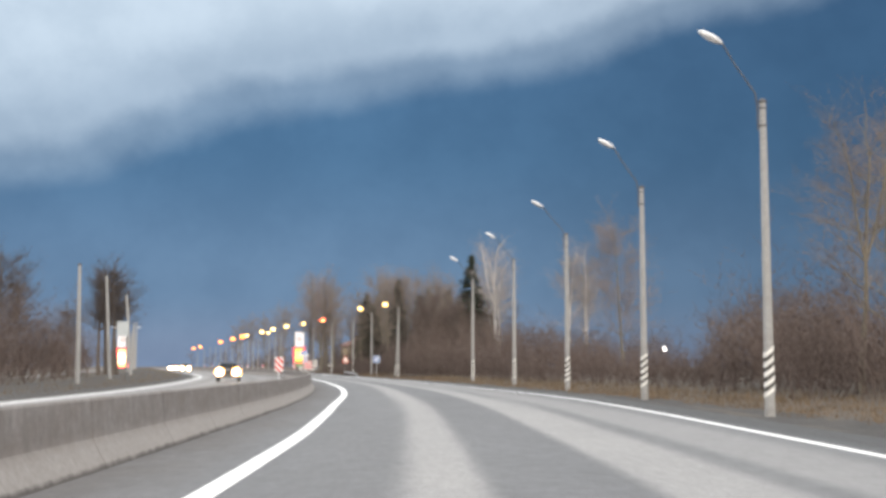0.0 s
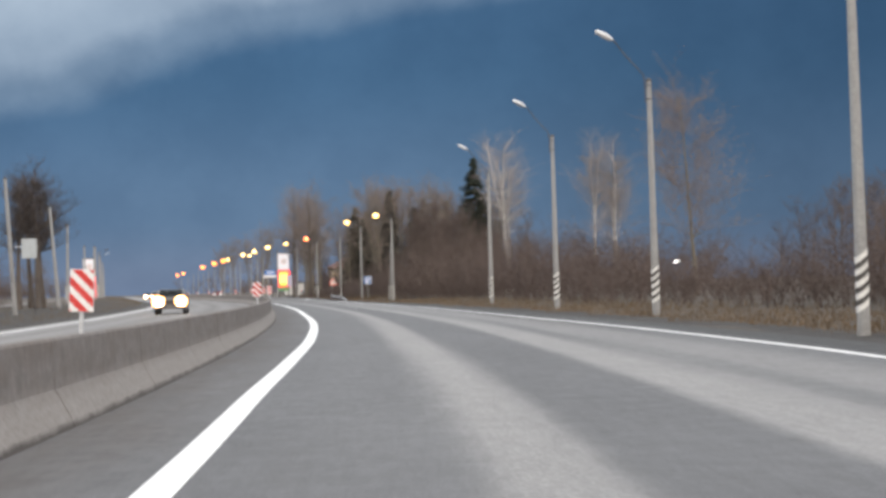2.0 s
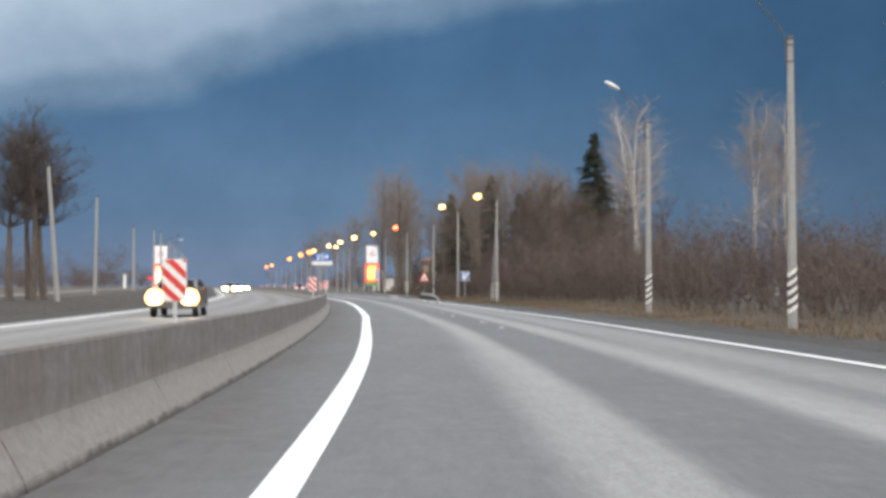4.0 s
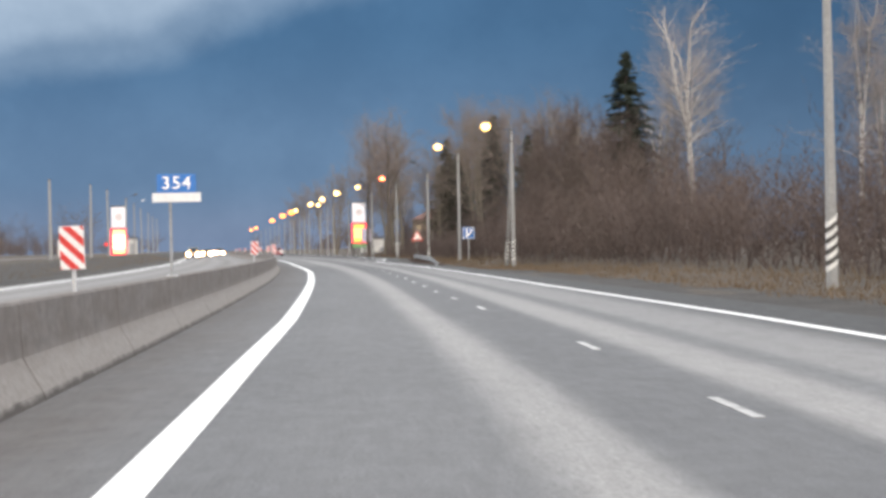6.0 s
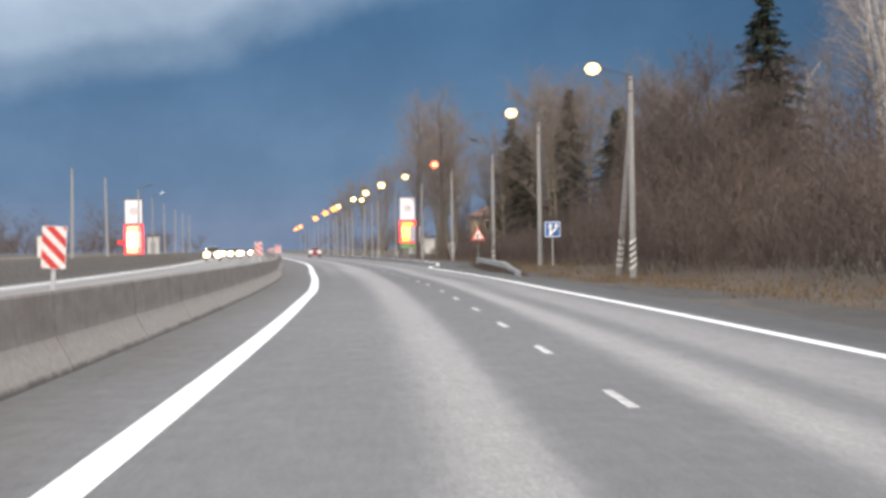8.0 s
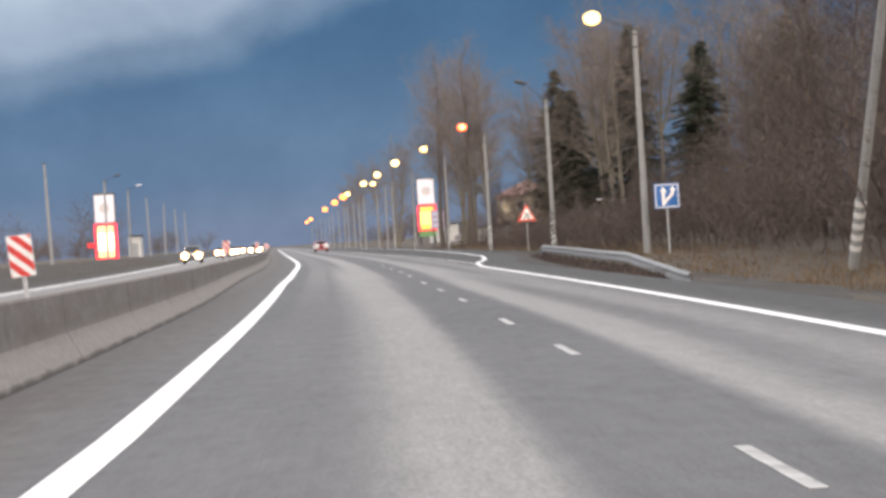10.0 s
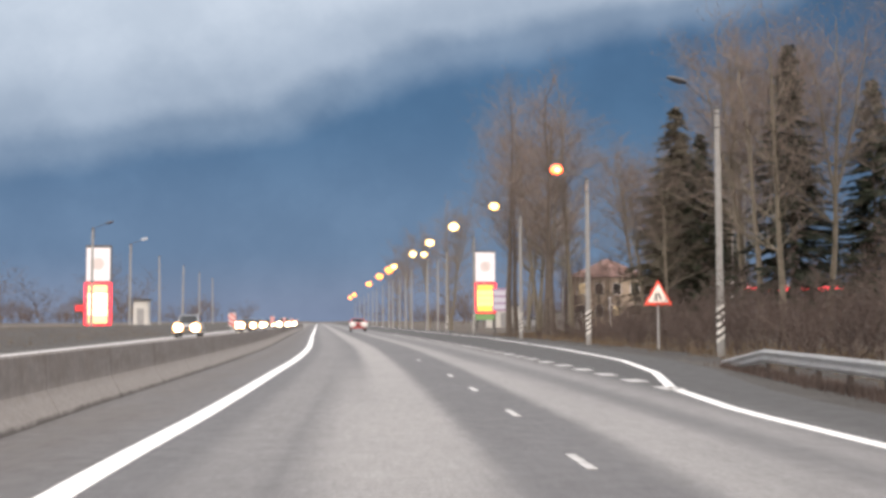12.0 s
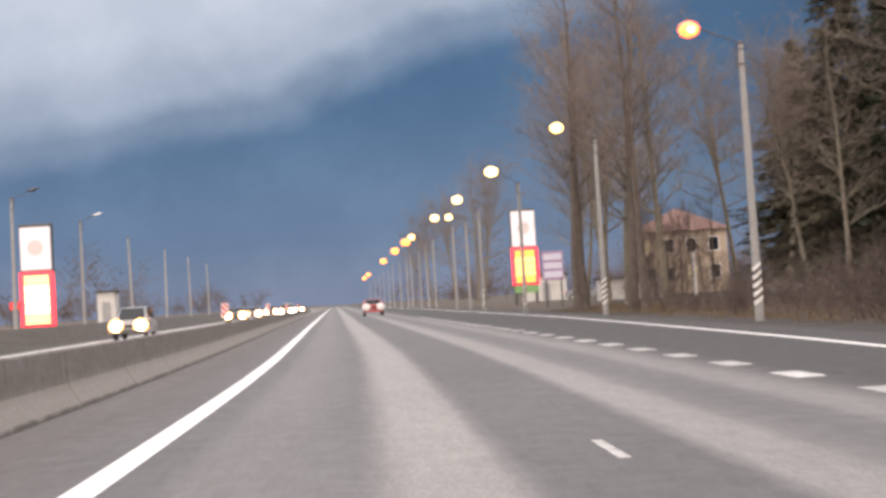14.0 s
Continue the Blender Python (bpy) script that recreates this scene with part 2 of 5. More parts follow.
def gravel_material(name="gravel_shoulder", k=1.0):
    m = Mat(name, 0.95)
    g = m.ramp(m.noise(22, 4, 0.75), (0.3, (0.032 * k, 0.029 * k, 0.027 * k)), (0.7, (0.078 * k, 0.071 * k, 0.065 * k)))
    p = m.ramp(m.noise(0.7, 5, 0.6), (0.35, 0.7), (0.65, 1.15))
    m.color(m.mix(1.0, g, p, "MULTIPLY"))
    m.bump(m.noise(30, 4, 0.7), 0.7, 0.03)
    return m.m


def concrete_barrier_material():
    m = Mat("barrier_concrete", 0.9)
    base = m.ramp(m.noise(9, 5, 0.65), (0.3, (0.168, 0.154, 0.147)), (0.7, (0.250, 0.231, 0.220)))
    mud = m.ramp(m.noise(1.3, 6, 0.7, (1, 1, 2.5)), (0.4, 0.05), (0.66, 0.75))
    streak = m.ramp(m.noise(3, 4, 0.6, (2.5, 2.5, 0.6)), (0.45, 0.0), (0.7, 0.35))
    c = m.mix(mud, base, (0.158, 0.132, 0.116))
    c = m.mix(streak, c, (0.095, 0.082, 0.072))
    # dust and caught light painted pale on the foot, its shadow line dark below
    z = m.n.new("ShaderNodeSeparateXYZ")
    m.l.new(m.tc.outputs["Object"], z.inputs[0])
    h = m.math("ADD", z.outputs[2], m.math("MULTIPLY", m.math("SUBTRACT", m.noise(2.5, 5, 0.7), 0.5), 0.16))
    dust_light = m.ramp(h, (0.22, 0.8), (0.44, 0.0))
    pale = m.ramp(m.noise(14, 5, 0.7), (0.3, (0.225, 0.207, 0.192)), (0.7, (0.345, 0.322, 0.304)))
    c = m.mix(dust_light, c, pale)
    m.color(m.mix(m.ramp(h, (0.02, 0.85), (0.07, 0.0)), c, (0.06, 0.052, 0.048)))
    m.bump(m.noise(30, 4, 0.7), 0.4, 0.012)
    return m.m


GROUND, GRAVEL, BARRIER = ground_material(), gravel_material(), concrete_barrier_material()
GRAVEL_PALE = gravel_material("pale_gravel", 3.2)
CONCRETE = worn("pole_concrete", (0.33, 0.33, 0.325), 0.85, scale=2.0, spread=0.15, dirty=0.3)
POLE_PAINT = worn("pole_white_paint", (0.78, 0.77, 0.74), 0.7, scale=3.0, spread=0.1, dirty=0.4)
POLE_BLACK = worn("pole_dark_paint", (0.085, 0.08, 0.075), 0.8, scale=3.0, spread=0.2, dirty=0.2)
STEEL = worn("galvanised_steel", (0.56, 0.57, 0.58), 0.5, 0.25, scale=3.0, spread=0.12)
DARK_STEEL = worn("dark_steel", (0.10, 0.10, 0.105), 0.6, 0.4, scale=4.0)
RUST_STEEL = worn("rusty_steel", (0.075, 0.062, 0.055), 0.8, 0.2, scale=5.0)
HEAD_GREY = worn("lamp_housing", (0.78, 0.79, 0.8), 0.35, 0.1, scale=3.0, spread=0.08, dirty=0.15)
RED_PAINT = worn("red_sheeting", (0.62, 0.045, 0.04), 0.5, scale=3.0, spread=0.12, dirty=0.15)
WHITE_PAINT = worn("white_sheeting", (0.8, 0.79, 0.78), 0.5, scale=3.0, spread=0.06, dirty=0.15)
BLUE_PAINT = worn("blue_sheeting", (0.035, 0.17, 0.5), 0.5, scale=3.0, spread=0.12, dirty=0.12)
BOARD_GREY = worn("pale_grey_sheeting", (0.46, 0.5, 0.52), 0.6, scale=2.0, spread=0.1, dirty=0.35)
BLACK_PAINT = worn("black_sheeting", (0.03, 0.03, 0.032), 0.6, scale=3.0)
GREY_BACK = worn("sign_back", (0.36, 0.37, 0.38), 0.5, 0.4, scale=3.0)
RUBBER = worn("tyre_rubber", (0.025, 0.025, 0.026), 0.85, scale=8.0)
PLASTER = worn("beige_plaster", (0.44, 0.36, 0.285), 0.9, scale=0.6, spread=0.12)
ROOF_RED = worn("roof_sheet", (0.20, 0.105, 0.088), 0.6, scale=0.8, spread=0.15)
BRICK_WHITE = worn("white_wall", (0.62, 0.62, 0.6), 0.85, scale=0.7, spread=0.1)


def bark(name, lo, hi, marks=0.0):
    m = Mat(name, 0.95)
    c = m.ramp(m.noise(3.0, 5, 0.65, (2, 2, 0.6)), (0.3, lo), (0.7, hi))
    if marks:
        sc = m.ramp(m.noise(2.6, 4, 0.6, (1, 1, 3.5)), (0.56, 0.0), (0.62, marks))
        c = m.mix(sc, c, (0.05, 0.045, 0.042))
    m.color(c)
    m.bump(m.noise(12, 4, 0.7), 0.6, 0.03)
    return m.m


BARK_BIRCH = bark("birch_bark", (0.38, 0.36, 0.345), (0.60, 0.58, 0.56), 0.75)
LIMB_BIRCH = bark("birch_limbs", (0.36, 0.335, 0.32), (0.54, 0.515, 0.495))
BARK_BROWN = bark("brown_bark", (0.075, 0.06, 0.05), (0.17, 0.135, 0.11))
BARK_DARK = bark("dark_bark", (0.085, 0.071, 0.062), (0.175, 0.147, 0.126))
BARK_ASPEN = bark("aspen_bark", (0.14, 0.125, 0.095), (0.27, 0.24, 0.19), 0.4)


def twig_material(name, lo, hi):
    m = Mat(name, 0.9)
    c = m.ramp(m.random(), (0.0, lo), (1.0, hi))
    m.color(m.mix(1.0, c, m.ramp(m.noise(0.8, 4), (0.3, 0.7), (0.7, 1.3)), "MULTIPLY"))
    return m.m


TWIG_BROWN = twig_material("brown_twigs", (0.108, 0.083, 0.070), (0.152, 0.116, 0.096))
TWIG_BIRCH = twig_material("birch_twigs", (0.27, 0.24, 0.228), (0.34, 0.305, 0.29))
TWIG_ROAD = twig_material("grey_brown_twigs", (0.205, 0.170, 0.157), (0.262, 0.218, 0.202))
TWIG_ASPEN = twig_material("aspen_twigs", (0.185, 0.150, 0.130), (0.235, 0.192, 0.167))
TWIG_OAK = twig_material("dark_twigs", (0.064, 0.053, 0.050), (0.100, 0.080, 0.072))
TWIG_BUSH = twig_material("bush_twigs", (0.088, 0.067, 0.060), (0.138, 0.104, 0.090))
NEEDLE = twig_material("spruce_needles", (0.024, 0.034, 0.022), (0.046, 0.058, 0.034))
NEEDLE_BROWN = twig_material("brownish_needles", (0.088, 0.080, 0.056), (0.135, 0.120, 0.082))
DRY_GRASS = twig_material("dry_grass_blades", (0.130, 0.094, 0.060), (0.178, 0.128, 0.080))


def lit(name, col, strength, base=(0.1, 0.09, 0.08)):
    return Mat(name, 0.4).color(base).glow(col, strength).m


LAMP_YELLOW = lit("lamp_yellow", (1.0, 0.58, 0.16), 6.5)
LAMP_WARM = lit("lamp_warm_white", (1.0, 0.64, 0.22), 6.5)
LAMP_ORANGE = lit("lamp_orange", (1.0, 0.095, 0.022), 9.0)
LAMP_AMBER = lit("lamp_amber", (1.0, 0.28, 0.036), 6.0)
HEADLIGHT = lit("headlight_glow", (1.0, 0.40, 0.09), 9.0)
HEAD_CORE = lit("headlight_core", (1.0, 0.82, 0.5), 40.0)
TAILLIGHT = lit("taillight_glow", (1.0, 0.05, 0.03), 2.2, (0.4, 0.02, 0.02))
SIGN_WHITE = lit("lit_white_panel", (1.0, 0.92, 0.92), 0.95)
SIGN_PALE = lit("lit_pink_emblem", (1.0, 0.84, 0.78), 0.7)
SIGN_ORANGE = lit("lit_orange_panel", (1.0, 0.42, 0.05), 2.2)
SIGN_HOT = lit("lit_hot_panel", (1.0, 0.66, 0.36), 5.0)
SIGN_WARM = lit("lit_warm_panel", (1.0, 0.55, 0.2), 2.8)
SIGN_YELLOW = lit("lit_yellow_panel", (1.0, 0.64, 0.13), 3.0)
SIGN_RED = lit("lit_red_panel", (1.0, 0.04, 0.06), 2.6, (0.6, 0.03, 0.03))
SIGN_DIM = lit("dim_red_panel", (1.0, 0.06, 0.07), 0.7, (0.5, 0.03, 0.03))
SIGN_GREEN = lit("lit_green_panel", (0.25, 0.6, 0.16), 0.5)
LAMP_CORE = lit("lamp_core", (1.0, 0.74, 0.24), 7.0)
SIGN_VIOLET = lit("dim_violet_panel", (0.8, 0.42, 0.62), 0.22, (0.25, 0.2, 0.3))
SIGN_COOL = lit("lit_cool_panel", (0.9, 0.84, 0.95), 0.6)
LAMP_WHITE = lit("lamp_white", (1.0, 0.97, 0.9), 14)
WINDOW_LIT = lit("lit_window", (1.0, 0.75, 0.42), 0.9)
# emission stands in for headlight beams thrown back by the sign sheeting
WARN_RED = Mat("headlit_red", 0.4).color((0.75, 0.06, 0.04)).glow((1.0, 0.12, 0.06), 0.55).m
WARN_WHITE = Mat("headlit_white", 0.4).color((0.85, 0.82, 0.76)).glow((1.0, 0.86, 0.72), 0.35).m


def car_paint(name, col):
    m = Mat(name, 0.3, 0.25)
    m.color(m.mix(m.ramp(m.noise(3, 5), (0.45, 0.0), (0.75, 0.35)), col, (0.14, 0.125, 0.11)))
    m.p.inputs["Coat Weight"].default_value = 0.5
    return m.m


CAR_RED, CAR_SILVER, CAR_DARK, CAR_WHITE = (car_paint(n, c) for n, c in (
    ("red_car_paint", (0.42, 0.03, 0.03)), ("silver_car_paint", (0.24, 0.25, 0.27)), ("dark_car_paint", (0.11, 0.105, 0.105)), ("white_car_paint", (0.42, 0.43, 0.44))))
GLASS = Mat("car_glass", 0.06).color((0.02, 0.025, 0.03)).m

# ---- the road's line ----
KNOTS = [-1.93, -1.5, -1.36, -2.0, -3.45, -5.45, -7.80, -10.62, -14.0, -17.6, -21.5, -25.75, -30.09, -34.39, -38.7, -43.01, -47.31]
_ky = np.arange(len(KNOTS)) * 20.0
_kx = np.array(KNOTS)
_ks = np.gradient(_kx, 20.0)


def line_x(y):
    """x of the right rim of the white line beside the barrier, at the given y."""
    y = np.atleast_1d(np.asarray(y, float))
    k = np.clip((y // 20).astype(int), 0, len(KNOTS) - 2)
    h = (y - _ky[k]) / 20.0
    a, b, p, q = _kx[k], _kx[k + 1], _ks[k] * 20, _ks[k + 1] * 20
    mid = (2 * h**3 - 3 * h**2 + 1) * a + (h**3 - 2 * h**2 + h) * p + (-2 * h**3 + 3 * h**2) * b + (h**3 - h**2) * q
    return np.where(y < 0, _kx[0] + _ks[0] * y, np.where(y > 320, _kx[-1] + _ks[-1] * (y - 320), mid))


_y = np.arange(-420.0, 2600.0, 1.0)
_x = line_x(_y)
_s = np.r_[0, np.cumsum(np.hypot(np.diff(_x), np.diff(_y)))]
_s -= np.interp(0.0, _y, _s)
_tx, _ty = np.gradient(_x), np.gradient(_y)
_tl = np.hypot(_tx, _ty)
_tx, _ty = _tx / _tl, _ty / _tl


def rp(s, lat, z=0.0):
    """The place s metres along the white line and lat metres to its right."""
    tx, ty = np.interp(s, _s, _tx), np.interp(s, _s, _ty)
    return Vector((float(np.interp(s, _s, _x) + lat * ty), float(np.interp(s, _s, _y) - lat * tx), z))


def heading(s):
    """Degrees by which the road points left of +y."""
    return math.degrees(math.atan2(-np.interp(s, _s, _tx), np.interp(s, _s, _ty)))


def right_edge(s):
    """Where the right edge line runs."""
    return float(np.interp(s, [-60, 0, 30, 42, 52, 62, 75, 90, 105, 130, 150, 166, 171, 177, 185, 200, 230, 300, 420], [7.7, 7.8, 8.1, 8.1, 7.75, 7.25, 6.95, 6.8, 6.45, 6.25, 6.4, 6.45, 6.9, 8.1, 9.15, 10.0, 11.2, 11.6, 11.6]))


def foot(s):
    """Where the barrier's foot stands."""
    return float(np.interp(s, [-60, 150, 168, 600], [-1.55, -1.6, -1.95, -1.95]))


def ground_z(s, lat):
    e = right_edge(s)
    if lat > 0:
        z = float(np.interp(lat - e, [0.0, 1.5, 2.8, 4.2, 7.0, 12.0, 40.0], [-0.06, -0.06, -0.20, -0.24, -0.06, 0.15, 0.5]))
        # a shallow dip beside the ditch
        z -= 0.24 * math.exp(-((s - 149) / 11.0) ** 2) * float(np.interp(lat - e, [3.0, 5.5, 9.0, 14.0], [0.0, 1.0, 1.0, 0.0]))
    else:
        up = float(np.interp(s, [90, 170, 240], [0.1, 0.6, 0.75]))
        z = float(np.interp(-lat, [0, 11.4, 12.4, 16.0, 30.0], [-0.06, -0.06, -0.02, up, up + 0.2]))
    return z


# ---- mesh helpers ----
def mesh_object(name, bm, material, parent=None, label="", smooth=False, recalc=True):
    if recalc:
        bmesh.ops.recalc_face_normals(bm, faces=bm.faces)
    me = bpy.data.meshes.new(name)
    bm.to_mesh(me)
    bm.free()
    return link_mesh(name, me, material, parent, label, smooth)


def link_mesh(name, me, material, parent=None, label="", smooth=False):
    if material and not me.materials:
        me.materials.append(material)
    if smooth:
        for p in me.polygons:
            p.use_smooth = True
    ob = new(name, me)
    if parent:
        ob.parent = parent
    if label:
        ob["label"] = label
    return ob


def part(name, bm, material, parent, label="", smooth=False):
    return mesh_object(name, bm, material, parent, label, smooth)


def thing(name, m, label, category, group="", kind=""):
    ob = new(name)
    ob.empty_display_size = 0.2
    ob.matrix_world = m
    return tagged(ob, label, category, group, kind)


def box(bm, x0, x1, y0, y1, z0, z1, bevel=0.0):
    r = bmesh.ops.create_cube(bm, size=1.0, matrix=Matrix.Translation(((x0 + x1) / 2, (y0 + y1) / 2, (z0 + z1) / 2)) @ Matrix.Diagonal((x1 - x0, y1 - y0, z1 - z0, 1)))
    if bevel:
        es = {e for v in r["verts"] for e in v.link_edges}
        bmesh.ops.bevel(bm, geom=list(es), offset=bevel, segments=2, affect="EDGES", profile=0.6)
    return bm


def boxed(*dims, bevel=0.0):
    return box(bmesh.new(), *dims, bevel=bevel)


def tube(bm, pts, radii, sides=10, caps=True):
    """A tube through points."""
    pts = [Vector(p) for p in pts]
    rings = []
    for i, p in enumerate(pts):
        d = (pts[min(i + 1, len(pts) - 1)] - pts[max(i - 1, 0)]).normalized()
        a = d.cross(Vector((0, 1, 0)) if abs(d.y) < 0.9 else Vector((1, 0, 0))).normalized()
        b = d.cross(a)
        r = radii[i] if isinstance(radii, (list, tuple)) else radii
        rings.append([bm.verts.new(p + (a * math.cos(t) + b * math.sin(t)) * r) for t in (2 * math.pi * k / sides for k in range(sides))])
    for u, v in zip(rings, rings[1:]):
        for k in range(sides):
            bm.faces.new((u[k], u[(k + 1) % sides], v[(k + 1) % sides], v[k]))
    if caps:
        bm.faces.new(rings[0][::-1])
        bm.faces.new(rings[-1])
    return bm


def ribbon(name, s_list, lats, z, material, parent=None, label="", thick=0.0, vz=None):
    """A sheet along the road; lats(s) gives the distances across. UV: across, along."""
    bm = bmesh.new()
    uv = bm.loops.layers.uv.new("UVMap")
    rows, coords = [], {}
    for s in s_list:
        row = []
        for k, lat in enumerate(lats(s)):
            v = bm.verts.new(rp(s, lat, z + (vz(s, lat) if vz else 0.0)))
            coords[v] = (lat, s)
            row.append(v)
        rows.append(row)
    for a, b in zip(rows, rows[1:]):
        for k in range(len(a) - 1):
            f = bm.faces.new((a[k], a[k + 1], b[k + 1], b[k]))
            for lp in f.loops:
                lp[uv].uv = coords[lp.vert]
    if thick:
        faces = bm.faces[:]
        ret = bmesh.ops.extrude_face_region(bm, geom=faces)
        bmesh.ops.translate(bm, vec=(0, 0, -thick), verts=[g for g in ret["geom"] if isinstance(g, bmesh.types.BMVert)])
    return mesh_object(name, bm, material, parent, label)


def steps(a, b, d):
    n = max(1, round((b - a) / d))
    return [a + (b - a) * i / n for i in range(n + 1)]


# ---- ground, roads ----
def build_ground():
    bm = bmesh.new()
    lats = [-3000, -900, -300, -120, -70, -45, -34, -28, -23, -19, -16, -14, -12.4, -11.4, -6, 0, 4, "e0", "e15", "e28", "e34", "e42", "e55", "e70", "e95", "e120", 32, 42, 60, 110, 300, 900, 3000]
    ss = steps(-400, -60, 40)[:-1] + steps(-60, 330, 3.0)[:-1] + steps(330, 700, 20)[:-1] + steps(700, 2500, 150)
    rng = random.Random(3)
    rows = []
    for s in ss:
        row = []
        for l in lats:
            lat = right_edge(s) + float(l[1:]) / 10 if isinstance(l, str) else float(l)
            z = ground_z(s, lat)
            if lat > right_edge(s) + 2.0 or lat < -13:
                z += rng.uniform(-0.05, 0.05)
            if abs(lat) <= 300:
                p = rp(s, lat, z)
            else:
                q = rp(s, math.copysign(300, lat), z)
                p = Vector((q.x + lat - math.copysign(300, lat), q.y, z))
            row.append(bm.verts.new(p))
        rows.append(row)
    for a, b in zip(rows, rows[1:]):
        for k in range(len(lats) - 1):
            bm.faces.new((a[k], a[k + 1], b[k + 1], b[k]))
    g = mesh_object("ground", bm, GROUND, smooth=True)
    return tagged(g, "brown dead-grass ground with bare soil beside the highway", "ground", kind="structure")


build_ground()
S_ROAD = steps(-60, 330, 2.5) + steps(335, 800, 12)
road = tagged(ribbon("road", S_ROAD, lambda s: [foot(s) - 0.2, foot(s) + 0.6, 0.0, 1.2, 2.4, 3.5, 4.6, right_edge(s) - 0.8, right_edge(s), right_edge(s) + 1.5], 0.0, ASPHALT, thick=0.12),
              "grey dusty asphalt carriageway with pale wheel tracks", "road", kind="structure")
far_road = tagged(ribbon("road_opposite", S_ROAD, lambda s: [-11.3, -9.5, -7.5, -5.5, -3.5, foot(s) - 0.6], 0.0, ASPHALT_FAR, thick=0.12),
                  "pale dusty asphalt carriageway for oncoming traffic", "road", kind="structure")
tagged(ribbon("shoulder", S_ROAD, lambda s: [right_edge(s) + 1.5, right_edge(s) + 2.0, right_edge(s) + 2.8, right_edge(s) + 3.8, right_edge(s) + 5.0], -0.012, GRAVEL, vz=lambda s, l: ground_z(s, l) + 0.035 + 0.03 * (l < right_edge(s) + 1.6)),
       "dark gravel shoulder beside the asphalt edge", "road shoulder", kind="structure")
tagged(ribbon("shoulder_opposite", S_ROAD, lambda s: [-18.6, -16.0, -14.2, -12.6, -11.9, -11.3], -0.012, GRAVEL, vz=lambda s, l: max(ground_z(s, l) + 0.05, 0.0)), "gravel shoulder of the opposite carriageway", "road shoulder", kind="structure")

tagged(ribbon("road_side", steps(95, 330, 5.0), lambda s: [-24.6, -23.2, -21.8], 0.05, GRAVEL_PALE, vz=lambda s, l: ground_z(s, l)), "pale gravel side road beyond the opposite carriageway", "road", kind="structure")

PAINT_H = 0.006


def line_rim(s):
    """The right rim of the painted line beside the barrier wanders a little about the road's line."""
    return float(np.interp(s, [5, 12, 21, 24, 28, 32, 37, 44, 50, 66, 79, 85, 92, 126, 132, 138, 146, 155, 161, 166, 179, 186, 196, 215], [0.14, 0.15, 0.16, 0.10, 0.02, -0.05, -0.15, -0.12, -0.06, -0.05, -0.1, -0.1, -0.01, 0.0, 0.04, -0.03, -0.08, -0.11, -0.15, -0.09, -0.07, 0.0, 0.03, 0.0]))


tagged(ribbon("edge_line", steps(-60, 330, 2.0) + steps(335, 600, 12), lambda s: [line_rim(s) - 0.25, line_rim(s)], PAINT_H, PAINT_WHITE, thick=0.004), "thick white solid line beside the barrier", "road marking", kind="structure")
tagged(ribbon("edge_line", steps(-60, 330, 1.5) + steps(335, 600, 12), lambda s: [right_edge(s) - 0.09, right_edge(s) + 0.09], PAINT_H, PAINT_WHITE, thick=0.004), "white edge line swinging out into a merging lane", "road marking", kind="structure")
tagged(ribbon("edge_line", steps(-60, 330, 3.0) + steps(335, 600, 12), lambda s: [-10.6, -10.4], PAINT_H, PAINT_WHITE, thick=0.004), "white edge line of the opposite carriageway", "road marking", kind="structure")


def dash_mesh(name, w, length):
    bm = bmesh.new()
    rng = random.Random(len(name))
    n = 6
    pts = [(-w / 2 + rng.uniform(-0.03, 0.03) * w, -length / 2 + length * i / n) for i in range(n + 1)] + [(w / 2 + rng.uniform(-0.03, 0.03) * w, length / 2 - length * i / n) for i in range(n + 1)]
    f = bm.faces.new([bm.verts.new((x, y, 0)) for x, y in pts])
    bmesh.ops.extrude_face_region(bm, geom=[f])
    for v in bm.verts[-len(pts):]:
        v.co.z -= 0.004
    me = bpy.data.meshes.new(name)
    bmesh.ops.recalc_face_normals(bm, faces=bm.faces)
    bm.to_mesh(me)
    bm.free()
    me.materials.append(PAINT_WORN)
    return me


LANE_DASH, MERGE_DASH = dash_mesh("lane_dash", 0.085, 1.05), dash_mesh("merge_dash", 0.36, 0.95)


def lay_dash(name, me, s, lat):
    ob = new(name, me)
    ob.parent = road
    p = rp(s, lat, PAINT_H)
    ob.matrix_world = pose(p.x, p.y, p.z, 0, 0, heading(s))


for s in [80.4, 85.6, 94.2, 98.6, 102.7, 107.0, 111.4, 115.8, 120.4, 125.2, 129.8, 135.7, 139.8, 145.5, 150.0, 154.7, 160.8, 166.0, 171.3, 176.3, 186.3]:
    lay_dash("lane_dash", LANE_DASH, s, float(np.interp(s, [86, 93, 102, 126, 136, 141, 155, 166, 176, 187], [3.47, 3.28, 3.14, 3.32, 3.40, 3.35, 3.44, 3.6, 3.6, 3.5])))
for i in range(34):
    lay_dash("merge_dash", MERGE_DASH, 171.0 + 2.58 * i, 6.85)


